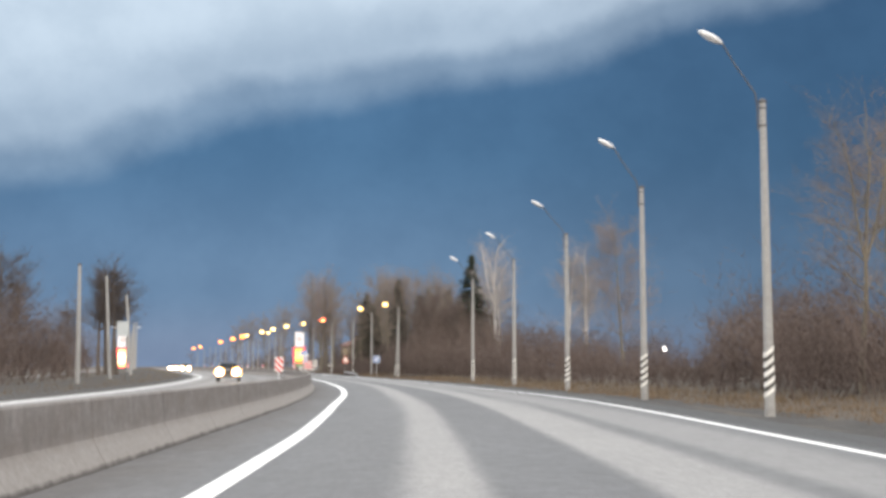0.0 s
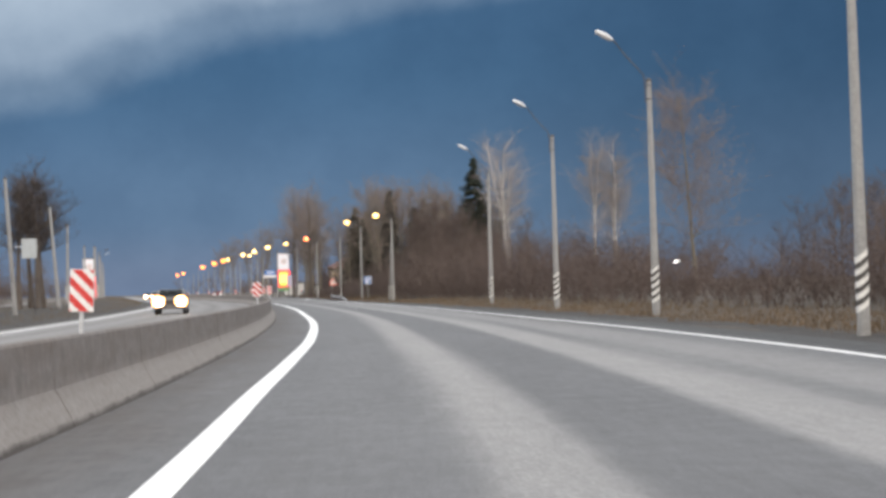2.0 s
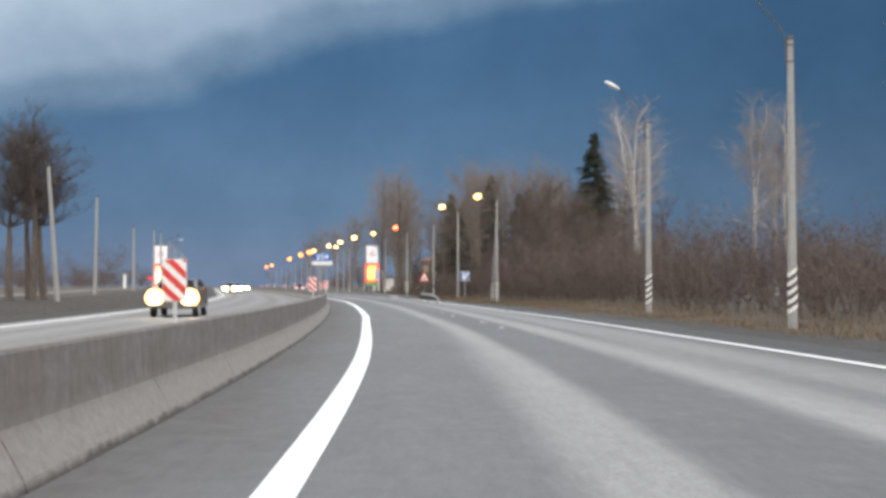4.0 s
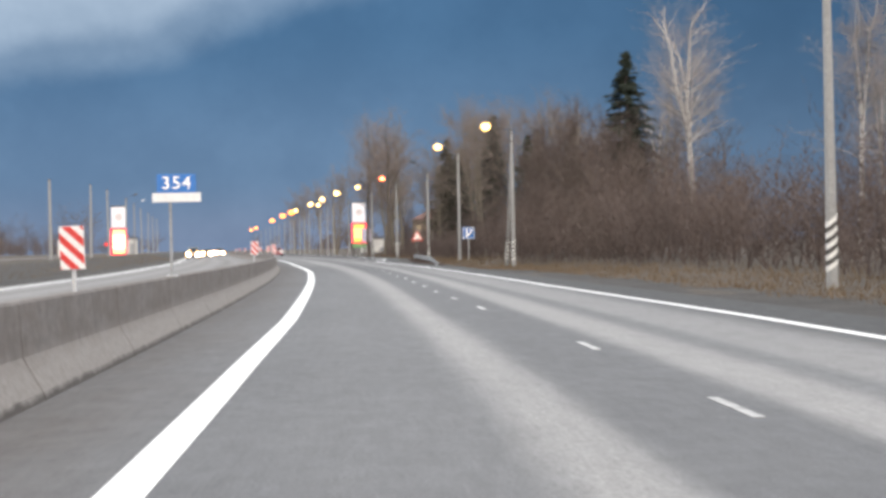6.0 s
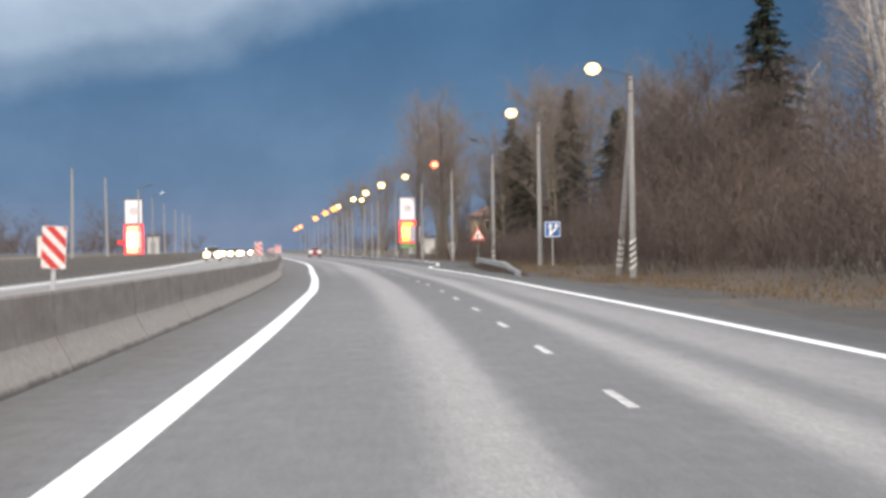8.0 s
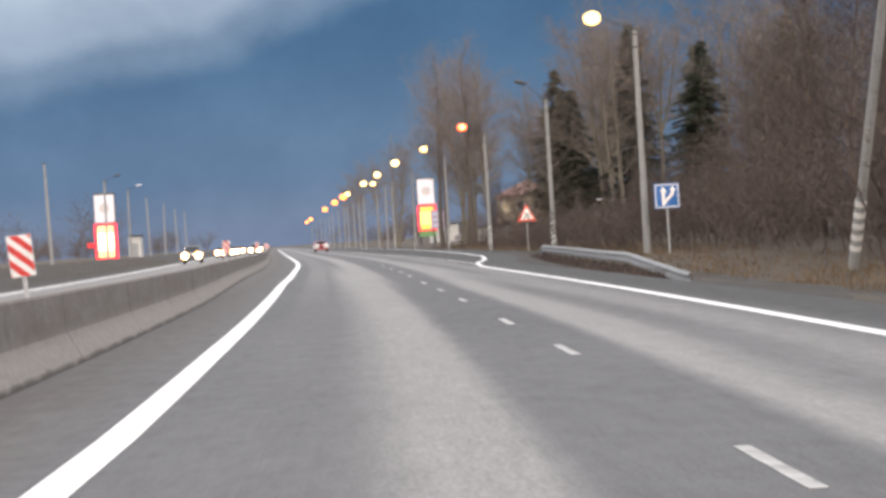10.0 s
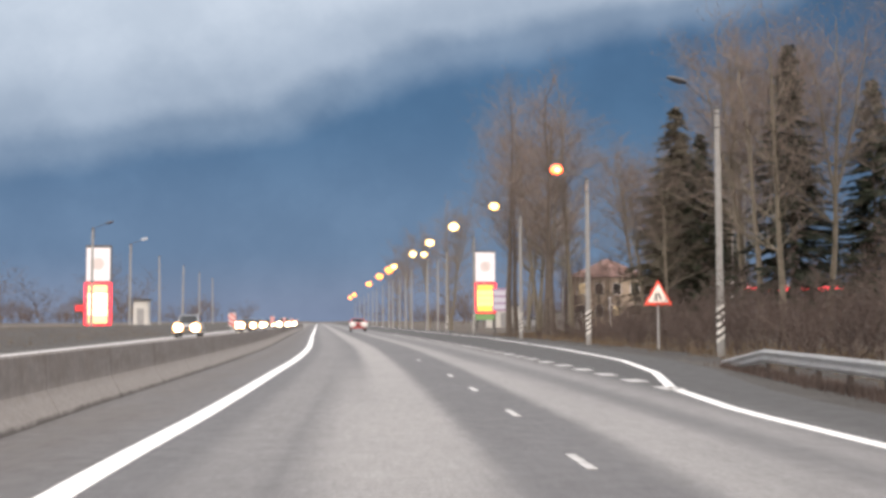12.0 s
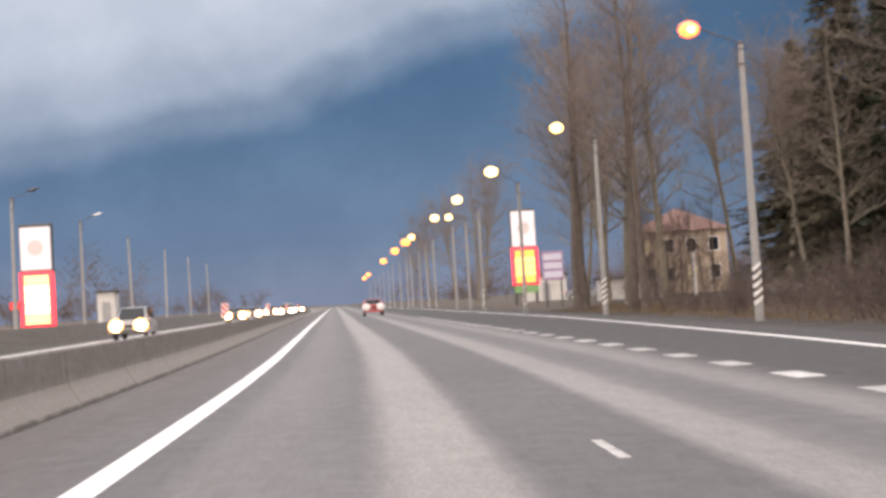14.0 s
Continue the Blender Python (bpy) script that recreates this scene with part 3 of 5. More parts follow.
# ---- concrete barrier ----
def build_barrier():
    top = thing("concrete_barrier", Matrix.Identity(4), "stained grey concrete safety barrier made of butted blocks", "barrier", kind="structure")
    prof = [(0.02, 0.0), (0.0, 0.07), (-0.15, 0.34), (-0.175, 0.76), (-0.19, 0.785), (-0.30, 0.785), (-0.315, 0.76), (-0.34, 0.34), (-0.49, 0.07), (-0.51, 0.0)]
    for i in range(100):
        s0, s1 = -50 + 4.0 * i, -50 + 4.0 * (i + 1) - 0.025
        bm = bmesh.new()
        rows = []
        for s in (s0, s0 + 0.03, (s0 + s1) / 2, s1 - 0.03, s1):
            inset = 0.012 if s in (s0, s1) else 0.0
            rows.append([bm.verts.new(rp(s, foot(s) + u * (1 - inset), z * (1 - inset))) for u, z in prof])
        for a, b in zip(rows, rows[1:]):
            for k in range(len(prof) - 1):
                bm.faces.new((a[k], a[k + 1], b[k + 1], b[k]))
        bm.faces.new(rows[0])
        bm.faces.new(rows[-1][::-1])
        part("barrier_block", bm, BARRIER, top)
    return top


build_barrier()


# ---- plate signs on the barrier ----
def clip_poly(poly, x0, x1, z0, z1):
    for axis, lim, sign in ((0, x0, 1), (0, x1, -1), (1, z0, 1), (1, z1, -1)):
        out = []
        for i, p in enumerate(poly):
            q = poly[(i + 1) % len(poly)]
            a, b = sign * (p[axis] - lim), sign * (q[axis] - lim)
            if a >= 0:
                out.append(p)
            if a * b < 0:
                t = a / (a - b)
                out.append((p[0] + (q[0] - p[0]) * t, p[1] + (q[1] - p[1]) * t))
        poly = out
        if not poly:
            return []
    return poly


def flat_poly(poly, y, depth=0.003):
    """A thin plate in the xz plane, facing -y."""
    bm = bmesh.new()
    f = bm.faces.new([bm.verts.new((x, y, z)) for x, z in poly])
    r = bmesh.ops.extrude_face_region(bm, geom=[f])
    bmesh.ops.translate(bm, vec=(0, depth, 0), verts=[g for g in r["geom"] if isinstance(g, bmesh.types.BMVert)])
    return bm


def facing(s, lat, z=0.0, turn=0.0):
    p = rp(s, lat, z)
    return pose(p.x, p.y, p.z, 0, 0, heading(s) + turn)


def chevron_board():
    t = thing("marker_board", Matrix.Identity(4), "small red and white striped marker board on the barrier", "road sign", "marker boards on the barrier")
    w, z0, z1 = 0.12, 1.0, 1.42
    part("plate", boxed(-w, w, 0.0, 0.012, z0, z1, bevel=0.004), WHITE_PAINT, t)
    for k in range(-3, 4):
        a = z0 + 0.04 + k * 0.165
        poly = clip_poly([(-w, a + 0.235), (w, a), (w, a + 0.085), (-w, a + 0.32)], -w + 0.004, w - 0.004, z0 + 0.004, z1 - 0.004)
        if len(poly) >= 3:
            part("stripe", flat_poly(poly, -0.004), RED_PAINT, t)
    part("post", tube(bmesh.new(), [(0, 0.03, 0.74), (0, 0.03, 1.4)], 0.022, 8), STEEL, t)
    part("clip", boxed(-0.05, 0.05, 0.005, 0.06, 1.18, 1.22, bevel=0.003), STEEL, t)
    return t


board = chevron_board()
first = True
for i, s in enumerate((35.3, 59.4, 84.2, 110.2, 136.8, 163.3, 190.3, 216.5, 242.5, 268.5, 294.5)):
    lat = foot(s) - 0.24
    m = facing(s, lat, 0.0, 6 * math.sin(i * 2.1)) @ Matrix.Translation((0, 0, 0.74)) @ Matrix.Rotation(radians(5 * math.sin(i * 2.7 + 0.6)), 4, "Y") @ Matrix.Translation((0, 0, -0.74))
    if first:
        board.matrix_world = m
        first = False
    else:
        copy_thing(board, m)


def text_mesh(name, body, size, material, parent, m):
    cu = bpy.data.curves.new(name, "FONT")
    cu.body, cu.size, cu.extrude, cu.align_x, cu.align_y = body, size, 0.002, "CENTER", "CENTER"
    tmp = new("lettering", cu)
    bpy.context.view_layer.update()
    me = bpy.data.meshes.new_from_object(tmp.evaluated_get(bpy.context.evaluated_depsgraph_get()))
    bpy.data.objects.remove(tmp)
    ob = link_mesh(name, me, material, parent)
    ob.matrix_local = m
    return ob


def km_sign():
    t = thing("kilometre_sign", facing(90.8, foot(90.8) - 0.24), "blue kilometre sign with white digits on a thin post", "road sign")
    part("plate", boxed(-0.19, 0.39, 0.0, 0.014, 2.04, 2.32, bevel=0.004), BLUE_PAINT, t)
    part("lower_plate", boxed(-0.26, 0.46, -0.004, 0.012, 1.90, 2.035, bevel=0.004), WHITE_PAINT, t, "white lower plate")
    for x, body in ((-0.055, "3"), (0.1, "5"), (0.255, "4")):
        text_mesh("digit", body, 0.27, WARN_WHITE, t, pose(x, -0.005, 2.18, 90, 0, 0))
    part("post", tube(bmesh.new(), [(0, 0.035, 0.76), (0, 0.035, 2.28)], 0.022, 10), GREY_BACK, t)
    part("bracket", boxed(-0.08, 0.08, -0.02, 0.09, 0.775, 0.80, bevel=0.003), STEEL, t)


km_sign()


# ---- street lamps ----
def pole_radius(z, h):
    return 0.145 + (0.092 - 0.145) * z / h


def spiral_band(z0, h, width=0.14, rise=0.11, proud=0.005):
    """A painted band that climbs to the right round the pole."""
    bm = bmesh.new()
    n = 20
    lo, hi = [], []
    for i in range(n + 1):
        a = 2 * math.pi * i / n
        z = z0 + rise * math.cos(a)
        for lst, zz in ((lo, z), (hi, z + width)):
            r = pole_radius(zz, h) + proud
            lst.append(bm.verts.new((r * math.cos(a), r * math.sin(a), zz)))
    for i in range(n):
        bm.faces.new((lo[i], lo[i + 1], hi[i + 1], hi[i]))
    return bm


def street_lamp(s, lat, h=8.75, up=0.75, out=1.55, bulb=None, size=1.0, stripes=True, arm=True, label="", lean=(0, 0), base_z=0.0, dull=False, left=False):
    glow = "glowing" if bulb else "unlit"
    text = label or ("concrete street lamp with %s curved-arm lantern%s" % (glow, " and white-striped foot" if stripes else ""))
    if not arm:
        text = label or "bare grey concrete pole at the roadside"
    p = rp(s, lat, base_z)
    t = thing("street_lamp" if arm else "concrete_pole", pose(p.x, p.y, p.z, lean[0], lean[1], heading(s)) @ Matrix.Rotation(math.pi if left else 0.0, 4, "Z"), text, "street lamp" if arm else "pole", "poles along the highway")
    zs = [-0.5 + (h + 0.5) * i / 6 for i in range(7)]
    part("pole", tube(bmesh.new(), [(0, 0, z) for z in zs], [pole_radius(max(z, 0), h) for z in zs], 12), CONCRETE, t, smooth=False)
    part("cap", tube(bmesh.new(), [(0, 0, h - 0.02), (0, 0, h + 0.05), (0, 0, h + 0.1)], [0.115, 0.115, 0.05], 12), DARK_STEEL, t)
    if stripes:
        for k in range(5):
            part("paint_band", spiral_band(0.42 + 0.27 * k, h), POLE_PAINT, t, "white paint band")
        for k in range(4):
            part("paint_band", spiral_band(0.56 + 0.27 * k, h, 0.13), POLE_BLACK, t, "dark paint band")
    if arm:
        pts = [(-0.14, 0, h - 0.8), (-0.15, 0, h - 0.1), (-0.2, 0, h + 0.04 + up * 0.12), (-out * 0.55, 0, h + up * 0.58), (-out + 0.2, 0, h + up * 0.97)]
        part("arm", tube(bmesh.new(), pts, 0.023, 8), DARK_STEEL, t)
        for zz in (h - 0.7, h - 0.2):
            part("clamp", tube(bmesh.new(), [(0, 0, zz), (0, 0, zz + 0.05)], pole_radius(zz, h) + 0.014, 12), DARK_STEEL, t)
        bm = bmesh.new()
        bmesh.ops.create_uvsphere(bm, u_segments=14, v_segments=8, radius=1.0, matrix=Matrix.Translation((-out - 0.08, 0, h + up + 0.04)) @ Matrix.Rotation(radians(28 if up > 1 else 14), 4, "Y") @ Matrix.Diagonal((0.40, 0.16, 0.10, 1)))
        head = part("lantern", bm, GREY_BACK if bulb else DARK_STEEL if dull else HEAD_GREY, t, smooth=True)
        # a lit bowl is built oversized to imitate the lamp's glare
        bm = bmesh.new()
        bmesh.ops.create_uvsphere(bm, u_segments=14, v_segments=8, radius=1.0, matrix=Matrix.Translation((-out - 0.12, 0, h + up - 0.06)) @ Matrix.Diagonal((0.38 * size, 0.31 * size, 0.29 * size, 1)))
        if not bulb:
            bmesh.ops.transform(bm, matrix=Matrix.Translation((-out - 0.05, 0, h + up + 0.0)) @ Matrix.Rotation(radians(28 if up > 1 else 14), 4, "Y") @ Matrix.Diagonal((0.7, 0.45, 0.3, 1)) @ Matrix.Translation((out + 0.12, 0, -h - up + 0.06)), verts=bm.verts)
        mesh_object("bowl", bm, bulb or (DARK_STEEL if dull else HEAD_GREY), head, "glowing bowl, enlarged for the lamp's glare" if bulb else "", smooth=True)
        # a second glowing ball in front imitates the pale heart of the glare
        if bulb and size < 1.3:
            bm = bmesh.new()
            bmesh.ops.create_uvsphere(bm, u_segments=12, v_segments=8, radius=1.0, matrix=Matrix.Translation((-out - 0.12, -0.12 * size, h + up - 0.09)) @ Matrix.Diagonal((0.23 * size, 0.22 * size, 0.17 * size, 1)))
            mesh_object("lamp_glare_core", bm, LAMP_CORE, head, "pale-yellow core of the lamp's glare", smooth=True)
    return t


for s, lat, up, out in ((33.0, 11.75, 1.8, 1.35), (49.0, 12.0, 1.8, 1.38), (66.4, 12.35, 1.65, 1.55), (82.5, 12.4, 1.65, 1.55), (101.0, 12.75, 1.65, 1.55)):
    street_lamp(s, lat, h=8.5, up=up, out=out)
street_lamp(149.5, 13.55, bulb=LAMP_YELLOW, up=0.35, base_z=-0.25, size=0.85)
street_lamp(171.0, 13.7, bulb=LAMP_YELLOW, up=0.6, stripes=False, size=0.9)
street_lamp(192.8, 14.55, h=8.6, up=1.0, out=1.35, dull=True, label="concrete street lamp with a dark unlit lantern and a striped foot")
street_lamp(215.5, 14.8, bulb=LAMP_ORANGE, up=0.6, size=0.9)
street_lamp(238.4, 15.0, bulb=LAMP_YELLOW, up=0.75, out=1.8, size=0.9)
for i, s in enumerate((260.5, 283.0, 305.5, 342.0, 355.0, 384.0, 432.0, 547.0, 597.0)):
    street_lamp(s, 14.4 - 0.1 * min((s - 260.5) / 22.5, 6), bulb=(LAMP_WARM, LAMP_WARM, LAMP_WARM, LAMP_YELLOW)[i] if i < 4 else LAMP_AMBER, up=0.95, out=1.7, stripes=i < 2, size=1.2 if i < 4 else 1.7)
for s in (328.0, 373.0, 407.0, 455.0, 482.0, 512.0):
    street_lamp(s, 13.9, h=8.6, stripes=False, arm=False)
street_lamp(300.0, 15.0, bulb=LAMP_WARM, up=0.6, stripes=False)
# the leaning brace of one pole
strut = thing("pole_brace", Matrix.Identity(4), "leaning concrete brace with white stripes propping a lamp pole", "pole")
b0, b1 = rp(152.8, 13.75, -0.55), rp(149.5, 13.55, 6.95)
part("pole", tube(bmesh.new(), [b0.lerp(b1, k / 5) for k in range(6)], [0.135, 0.128, 0.12, 0.112, 0.106, 0.1], 10), CONCRETE, strut)
for k in range(5):
    q = b0.lerp(b1, 0.10 + 0.035 * k)
    part("paint_band", tube(bmesh.new(), [q, b0.lerp(b1, 0.10 + 0.035 * k + 0.017)], 0.139, 10), POLE_PAINT, strut, "white paint band")
# the other side
for s, lat, h, tip in ((52.0, -15.0, 7.2, 0.8), (73.3, -15.2, 7.0, -0.5), (97.0, -16.35, 8.0, -3.2), (115.8, -16.5, 7.5, -4.2), (141, -18.6, 7.4, 0.8)):
    street_lamp(s, lat, h=h, stripes=False, arm=False, up=0.6, out=1.2, lean=(0, tip), base_z=ground_z(s, lat))
for i, s in enumerate((172.5, 200.5, 224.0, 257.5, 279.0, 303.0, 328.0, 353.0, 378.0)):
    street_lamp(s, -19.0, h=(6.4, 7.4, 8.0)[i] if i < 3 else 8.4, stripes=False, arm=i in (3, 4), up=0.5, out=1.3, lean=(0, 0.9 * math.sin(2.3 * i)), base_z=ground_z(s, -19.0), dull=i != 4, left=True)

# board on a left-hand pole
wb = thing("white_board", facing(96.6, -15.45, 0.0, 8), "blank pale grey board fixed high on a roadside pole", "sign")
part("board", boxed(-0.42, 0.42, 0.0, 0.03, 3.45, 4.6, bevel=0.006), BOARD_GREY, wb)
part("post", tube(bmesh.new(), [(0.3, 0.06, -0.2), (0.3, 0.06, 4.5)], 0.03, 8), DARK_STEEL, wb)
part("rail", boxed(-0.8, 0.5, 0.03, 0.06, 4.1, 4.16), STEEL, wb)


# ---- road signs ----
def blue_sign():
    t = thing("lane_sign", facing(169.6, 14.2, ground_z(169.6, 14.2)), "blue square sign with white merging-lane arrows on a post", "road sign")
    g = 2.2
    plate = part("plate", boxed(-0.5, 0.5, 0.0, 0.03, g - 0.48, g + 0.48, bevel=0.02), BLUE_PAINT, t)
    for poly in ([(-0.46, g - 0.44), (0.46, g - 0.44), (0.46, g - 0.405), (-0.46, g - 0.405)], [(-0.46, g + 0.405), (0.46, g + 0.405), (0.46, g + 0.44), (-0.46, g + 0.44)],
                 [(-0.46, g - 0.405), (-0.425, g - 0.405), (-0.425, g + 0.405), (-0.46, g + 0.405)], [(0.425, g - 0.405), (0.46, g - 0.405), (0.46, g + 0.405), (0.425, g + 0.405)]):
        part("border", flat_poly(poly, -0.004), WARN_WHITE, t)
    for poly in ([(-0.20, g - 0.36), (-0.08, g - 0.36), (-0.08, g + 0.16), (-0.20, g + 0.16)], [(-0.28, g + 0.16), (0.0, g + 0.16), (-0.14, g + 0.36)],
                 [(-0.08, g - 0.30), (-0.08, g - 0.16), (0.17, g + 0.12), (0.28, g + 0.12), (0.28, g + 0.06)], [(0.17, g + 0.12), (0.28, g + 0.10), (0.28, g + 0.2), (0.17, g + 0.2)], [(0.09, g + 0.2), (0.36, g + 0.2), (0.225, g + 0.37)]):
        part("arrow", flat_poly(poly, -0.005), WARN_WHITE, t)
    part("post", tube(bmesh.new(), [(0, 0.06, -0.4), (0, 0.06, g + 0.42)], 0.038, 10), STEEL, t)


def warning_sign():
    t = thing("warning_sign", facing(202.6, 15.0, ground_z(202.6, 15.0)), "triangular warning sign with red rim on a steel post", "road sign")
    g, a = 2.5, 0.63
    tri_pts = lambda k: [(-a * k, g - 0.48 * k - 0.06), (a * k, g - 0.48 * k - 0.06), (0, g + 0.60 * k - 0.06)]
    part("rim", flat_poly(tri_pts(1.0), 0.0, 0.03), WARN_RED, t, "red rim given a glow as if in headlights")
    part("field", flat_poly(tri_pts(0.74), -0.006, 0.006), WARN_WHITE, t, "white field")
    part("symbol", flat_poly([(-0.12, g - 0.32), (-0.05, g - 0.32), (-0.05, g + 0.08), (-0.12, g - 0.02)], -0.010, 0.003), BLACK_PAINT, t)
    part("symbol", flat_poly([(0.06, g - 0.32), (0.13, g - 0.32), (0.10, g - 0.1), (0.03, g + 0.1), (0.02, g - 0.1)], -0.010, 0.003), BLACK_PAINT, t)
    part("post", tube(bmesh.new(), [(0, 0.06, -0.4), (0, 0.06, g + 0.3)], 0.045, 10), STEEL, t)


blue_sign()
warning_sign()


# ---- guard rail ----
def guard_rail():
    t = thing("guard_rail", Matrix.Identity(4), "galvanised W-beam guard rail on steel posts", "guard rail")
    lat = lambda s: float(np.interp(s, [139, 150, 160, 170, 178, 184], [8.35, 8.6, 9.3, 10.2, 10.9, 11.8]))
    top = lambda s: float(np.interp(s, [149.0, 156, 178, 184], [0.08, 0.42, 0.46, 0.0]))
    prof = [(0.0, 0.0), (-0.03, -0.02), (-0.08, -0.055), (-0.08, -0.085), (-0.02, -0.13), (-0.02, -0.165), (-0.08, -0.21), (-0.08, -0.24), (-0.03, -0.28), (0.0, -0.30)]
    ss = steps(149.0, 184, 1.0)
    bounds = list(range(0, len(ss) - 1, 4)) + [len(ss) - 1]
    for a, b in zip(bounds, bounds[1:]):
        bm = bmesh.new()
        rows = [[bm.verts.new(rp(s, lat(s) + u - (0.006 if k % 2 else 0), top(s) + z)) for u, z in prof] for k, s in enumerate(ss[a:b + 1])]
        for r0, r1 in zip(rows, rows[1:]):
            for k in range(len(prof) - 1):
                bm.faces.new((r0[k], r0[k + 1], r1[k + 1], r1[k]))
        r = bmesh.ops.solidify(bm, geom=bm.faces[:], thickness=0.006)
        part("beam", bm, STEEL, t)
    for s in steps(151, 182, 2.0):
        m = facing(s, lat(s) + 0.1)
        bm = boxed(-0.05, 0.05, -0.04, 0.04, -0.7, top(s) - 0.02, bevel=0.004)
        bmesh.ops.transform(bm, matrix=m, verts=bm.verts)
        part("post", bm, RUST_STEEL, t)
        bm = boxed(-0.10, -0.05, -0.03, 0.03, top(s) - 0.22, top(s) - 0.08)
        bmesh.ops.transform(bm, matrix=m, verts=bm.verts)
        part("spacer", bm, STEEL, t)


guard_rail()


# ---- lit price pylons ----
def pylon(s, lat, w, z0, mid, top, split, label, turn):
    t = thing("price_pylon", facing(s, lat, ground_z(s, lat), turn), label, "illuminated sign", "pylons of the filling stations")
    part("frame", boxed(-w / 2 - 0.08, w / 2 + 0.08, 0.06, 0.6, z0 - 0.1, top + 0.25, bevel=0.08), DARK_STEEL, t)
    part("logo_panel", boxed(-w / 2, w / 2, 0.0, 0.12, mid + 0.1, top, bevel=0.05), SIGN_WHITE, t, "glowing white panel with a plain emblem")
    bm = bmesh.new()
    bmesh.ops.create_circle(bm, cap_ends=True, segments=20, radius=w * 0.26, matrix=Matrix.Translation((0, -0.012, (mid + top) / 2 + 0.1)) @ Matrix.Rotation(radians(90), 4, "X"))
    part("emblem", bm, SIGN_PALE, t)
    # red panel wider than the sign, imitating the red glow round its prices
    part("price_halo", boxed(-w / 2 - 0.16, w / 2 + 0.16, 0.0, 0.12, z0, mid - 0.06, bevel=0.05), SIGN_RED, t, "red halo round the prices, built as a glowing panel")
    rows = 5
    for k in range(rows):
        a = z0 + 0.2 + (mid - z0 - 0.45) * k / rows
        b = z0 + 0.2 + (mid - z0 - 0.45) * (k + 1) / rows - 0.08
        part("price_bar", boxed(-w / 2 + 0.22, w / 2 - 0.26, -0.02, 0.03, a, b, bevel=0.015), (SIGN_YELLOW if split else SIGN_HOT) if k in (1, 2, 3) else (SIGN_ORANGE if split else SIGN_WARM), t, "glowing amber price row")
    for x in (-w / 2 + 0.15, w / 2 - 0.15):
        part("leg", boxed(x - 0.12, x + 0.12, 0.15, 0.45, -0.3, z0 + 0.05), DARK_STEEL, t)
    if split:
        part("foot_panel", boxed(-w / 2, w / 2, 0.02, 0.12, z0 - 0.85, z0 - 0.12, bevel=0.03), SIGN_GREEN, t, "dim green foot panel")


pylon(302.0, 21.2, 2.5, 2.0, 5.85, 9.6, True, "tall glowing filling-station pylon, white over amber prices", 4)
pylon(272.0, -21.0, 2.3, 0.05, 4.25, 7.6, False, "tall glowing filling-station pylon, white over red prices", -4)


# ---- buildings behind the trees ----
def house():
    t = thing("house", facing(286, 33.0, 0.55, -12), "beige plastered house with a red-brown hipped roof", "house")
    part("wall", boxed(-4.2, 4.2, 0, 9, -0.8, 5.4), PLASTER, t)
    bm = bmesh.new()
    b = [bm.verts.new(p) for p in ((-4.7, -0.5, 5.4), (4.7, -0.5, 5.4), (4.7, 9.5, 5.4), (-4.7, 9.5, 5.4))]
    r = [bm.verts.new(p) for p in ((0, 3.2, 7.7), (0, 6.2, 7.7))]
    for f in ((b[0], b[1], r[0]), (b[1], b[2], r[1], r[0]), (b[2], b[3], r[1]), (b[3], b[0], r[0], r[1]), tuple(b[::-1])):
        bm.faces.new(f)
    part("roof", bm, ROOF_RED, t)
    for x in (-3.0, -1.0, 1.0, 3.0):
        for z in (0.9, 3.4):
            w = part("window", boxed(x - 0.5, x + 0.5, -0.04, 0.06, z, z + 1.35, bevel=0.02), WHITE_PAINT, t, "white-framed window")
            mesh_object("pane", boxed(x - 0.42, x + 0.42, -0.055, -0.03, z + 0.08, z + 1.27), WINDOW_LIT if (x, z) in ((1.0, 0.9), (-3.0, 3.4)) else GLASS, w)


def canopy(s, lat, turn, wide, deep, z, label, name="filling_station_canopy"):
    t = thing(name, facing(s, lat, 0.1, turn), label, "canopy")
    part("roof", boxed(-wide / 2, wide / 2, 0, deep, z, z + 0.75, bevel=0.04), BRICK_WHITE, t)
    part("fascia", boxed(-wide / 2 - 0.02, wide / 2 + 0.02, -0.05, 0.02, z + 0.08, z + 0.48), SIGN_RED, t, "glowing red band")
    part("fascia", boxed(-wide / 2 - 0.02, wide / 2 * 0.1, -0.06, 0.02, z + 0.5, z + 0.7), SIGN_WHITE, t, "glowing white band")
    for x in (-wide * 0.35, wide * 0.35):
        for y in (1.5, deep - 1.5):
            part("column", boxed(x - 0.18, x + 0.18, y - 0.18, y + 0.18, -0.3, z, bevel=0.02), BRICK_WHITE, t)
        p = part("pump", boxed(x - 0.3, x + 0.3, 2.6, 3.1, -0.1, 1.7, bevel=0.05), RED_PAINT, t, "red fuel pump")
        mesh_object("display", boxed(x - 0.2, x + 0.2, 2.57, 2.61, 1.1, 1.5), SIGN_WHITE, p)
    for x in (-wide * 0.25, wide * 0.05, wide * 0.3):
        part("downlight", boxed(x - 0.3, x + 0.3, deep / 2 - 0.3, deep / 2 + 0.3, z - 0.05, z - 0.01), LAMP_WHITE, t)


house()
canopy(256, 41.0, -20, 17, 9, 3.4, "white filling-station canopy with a glowing red band")


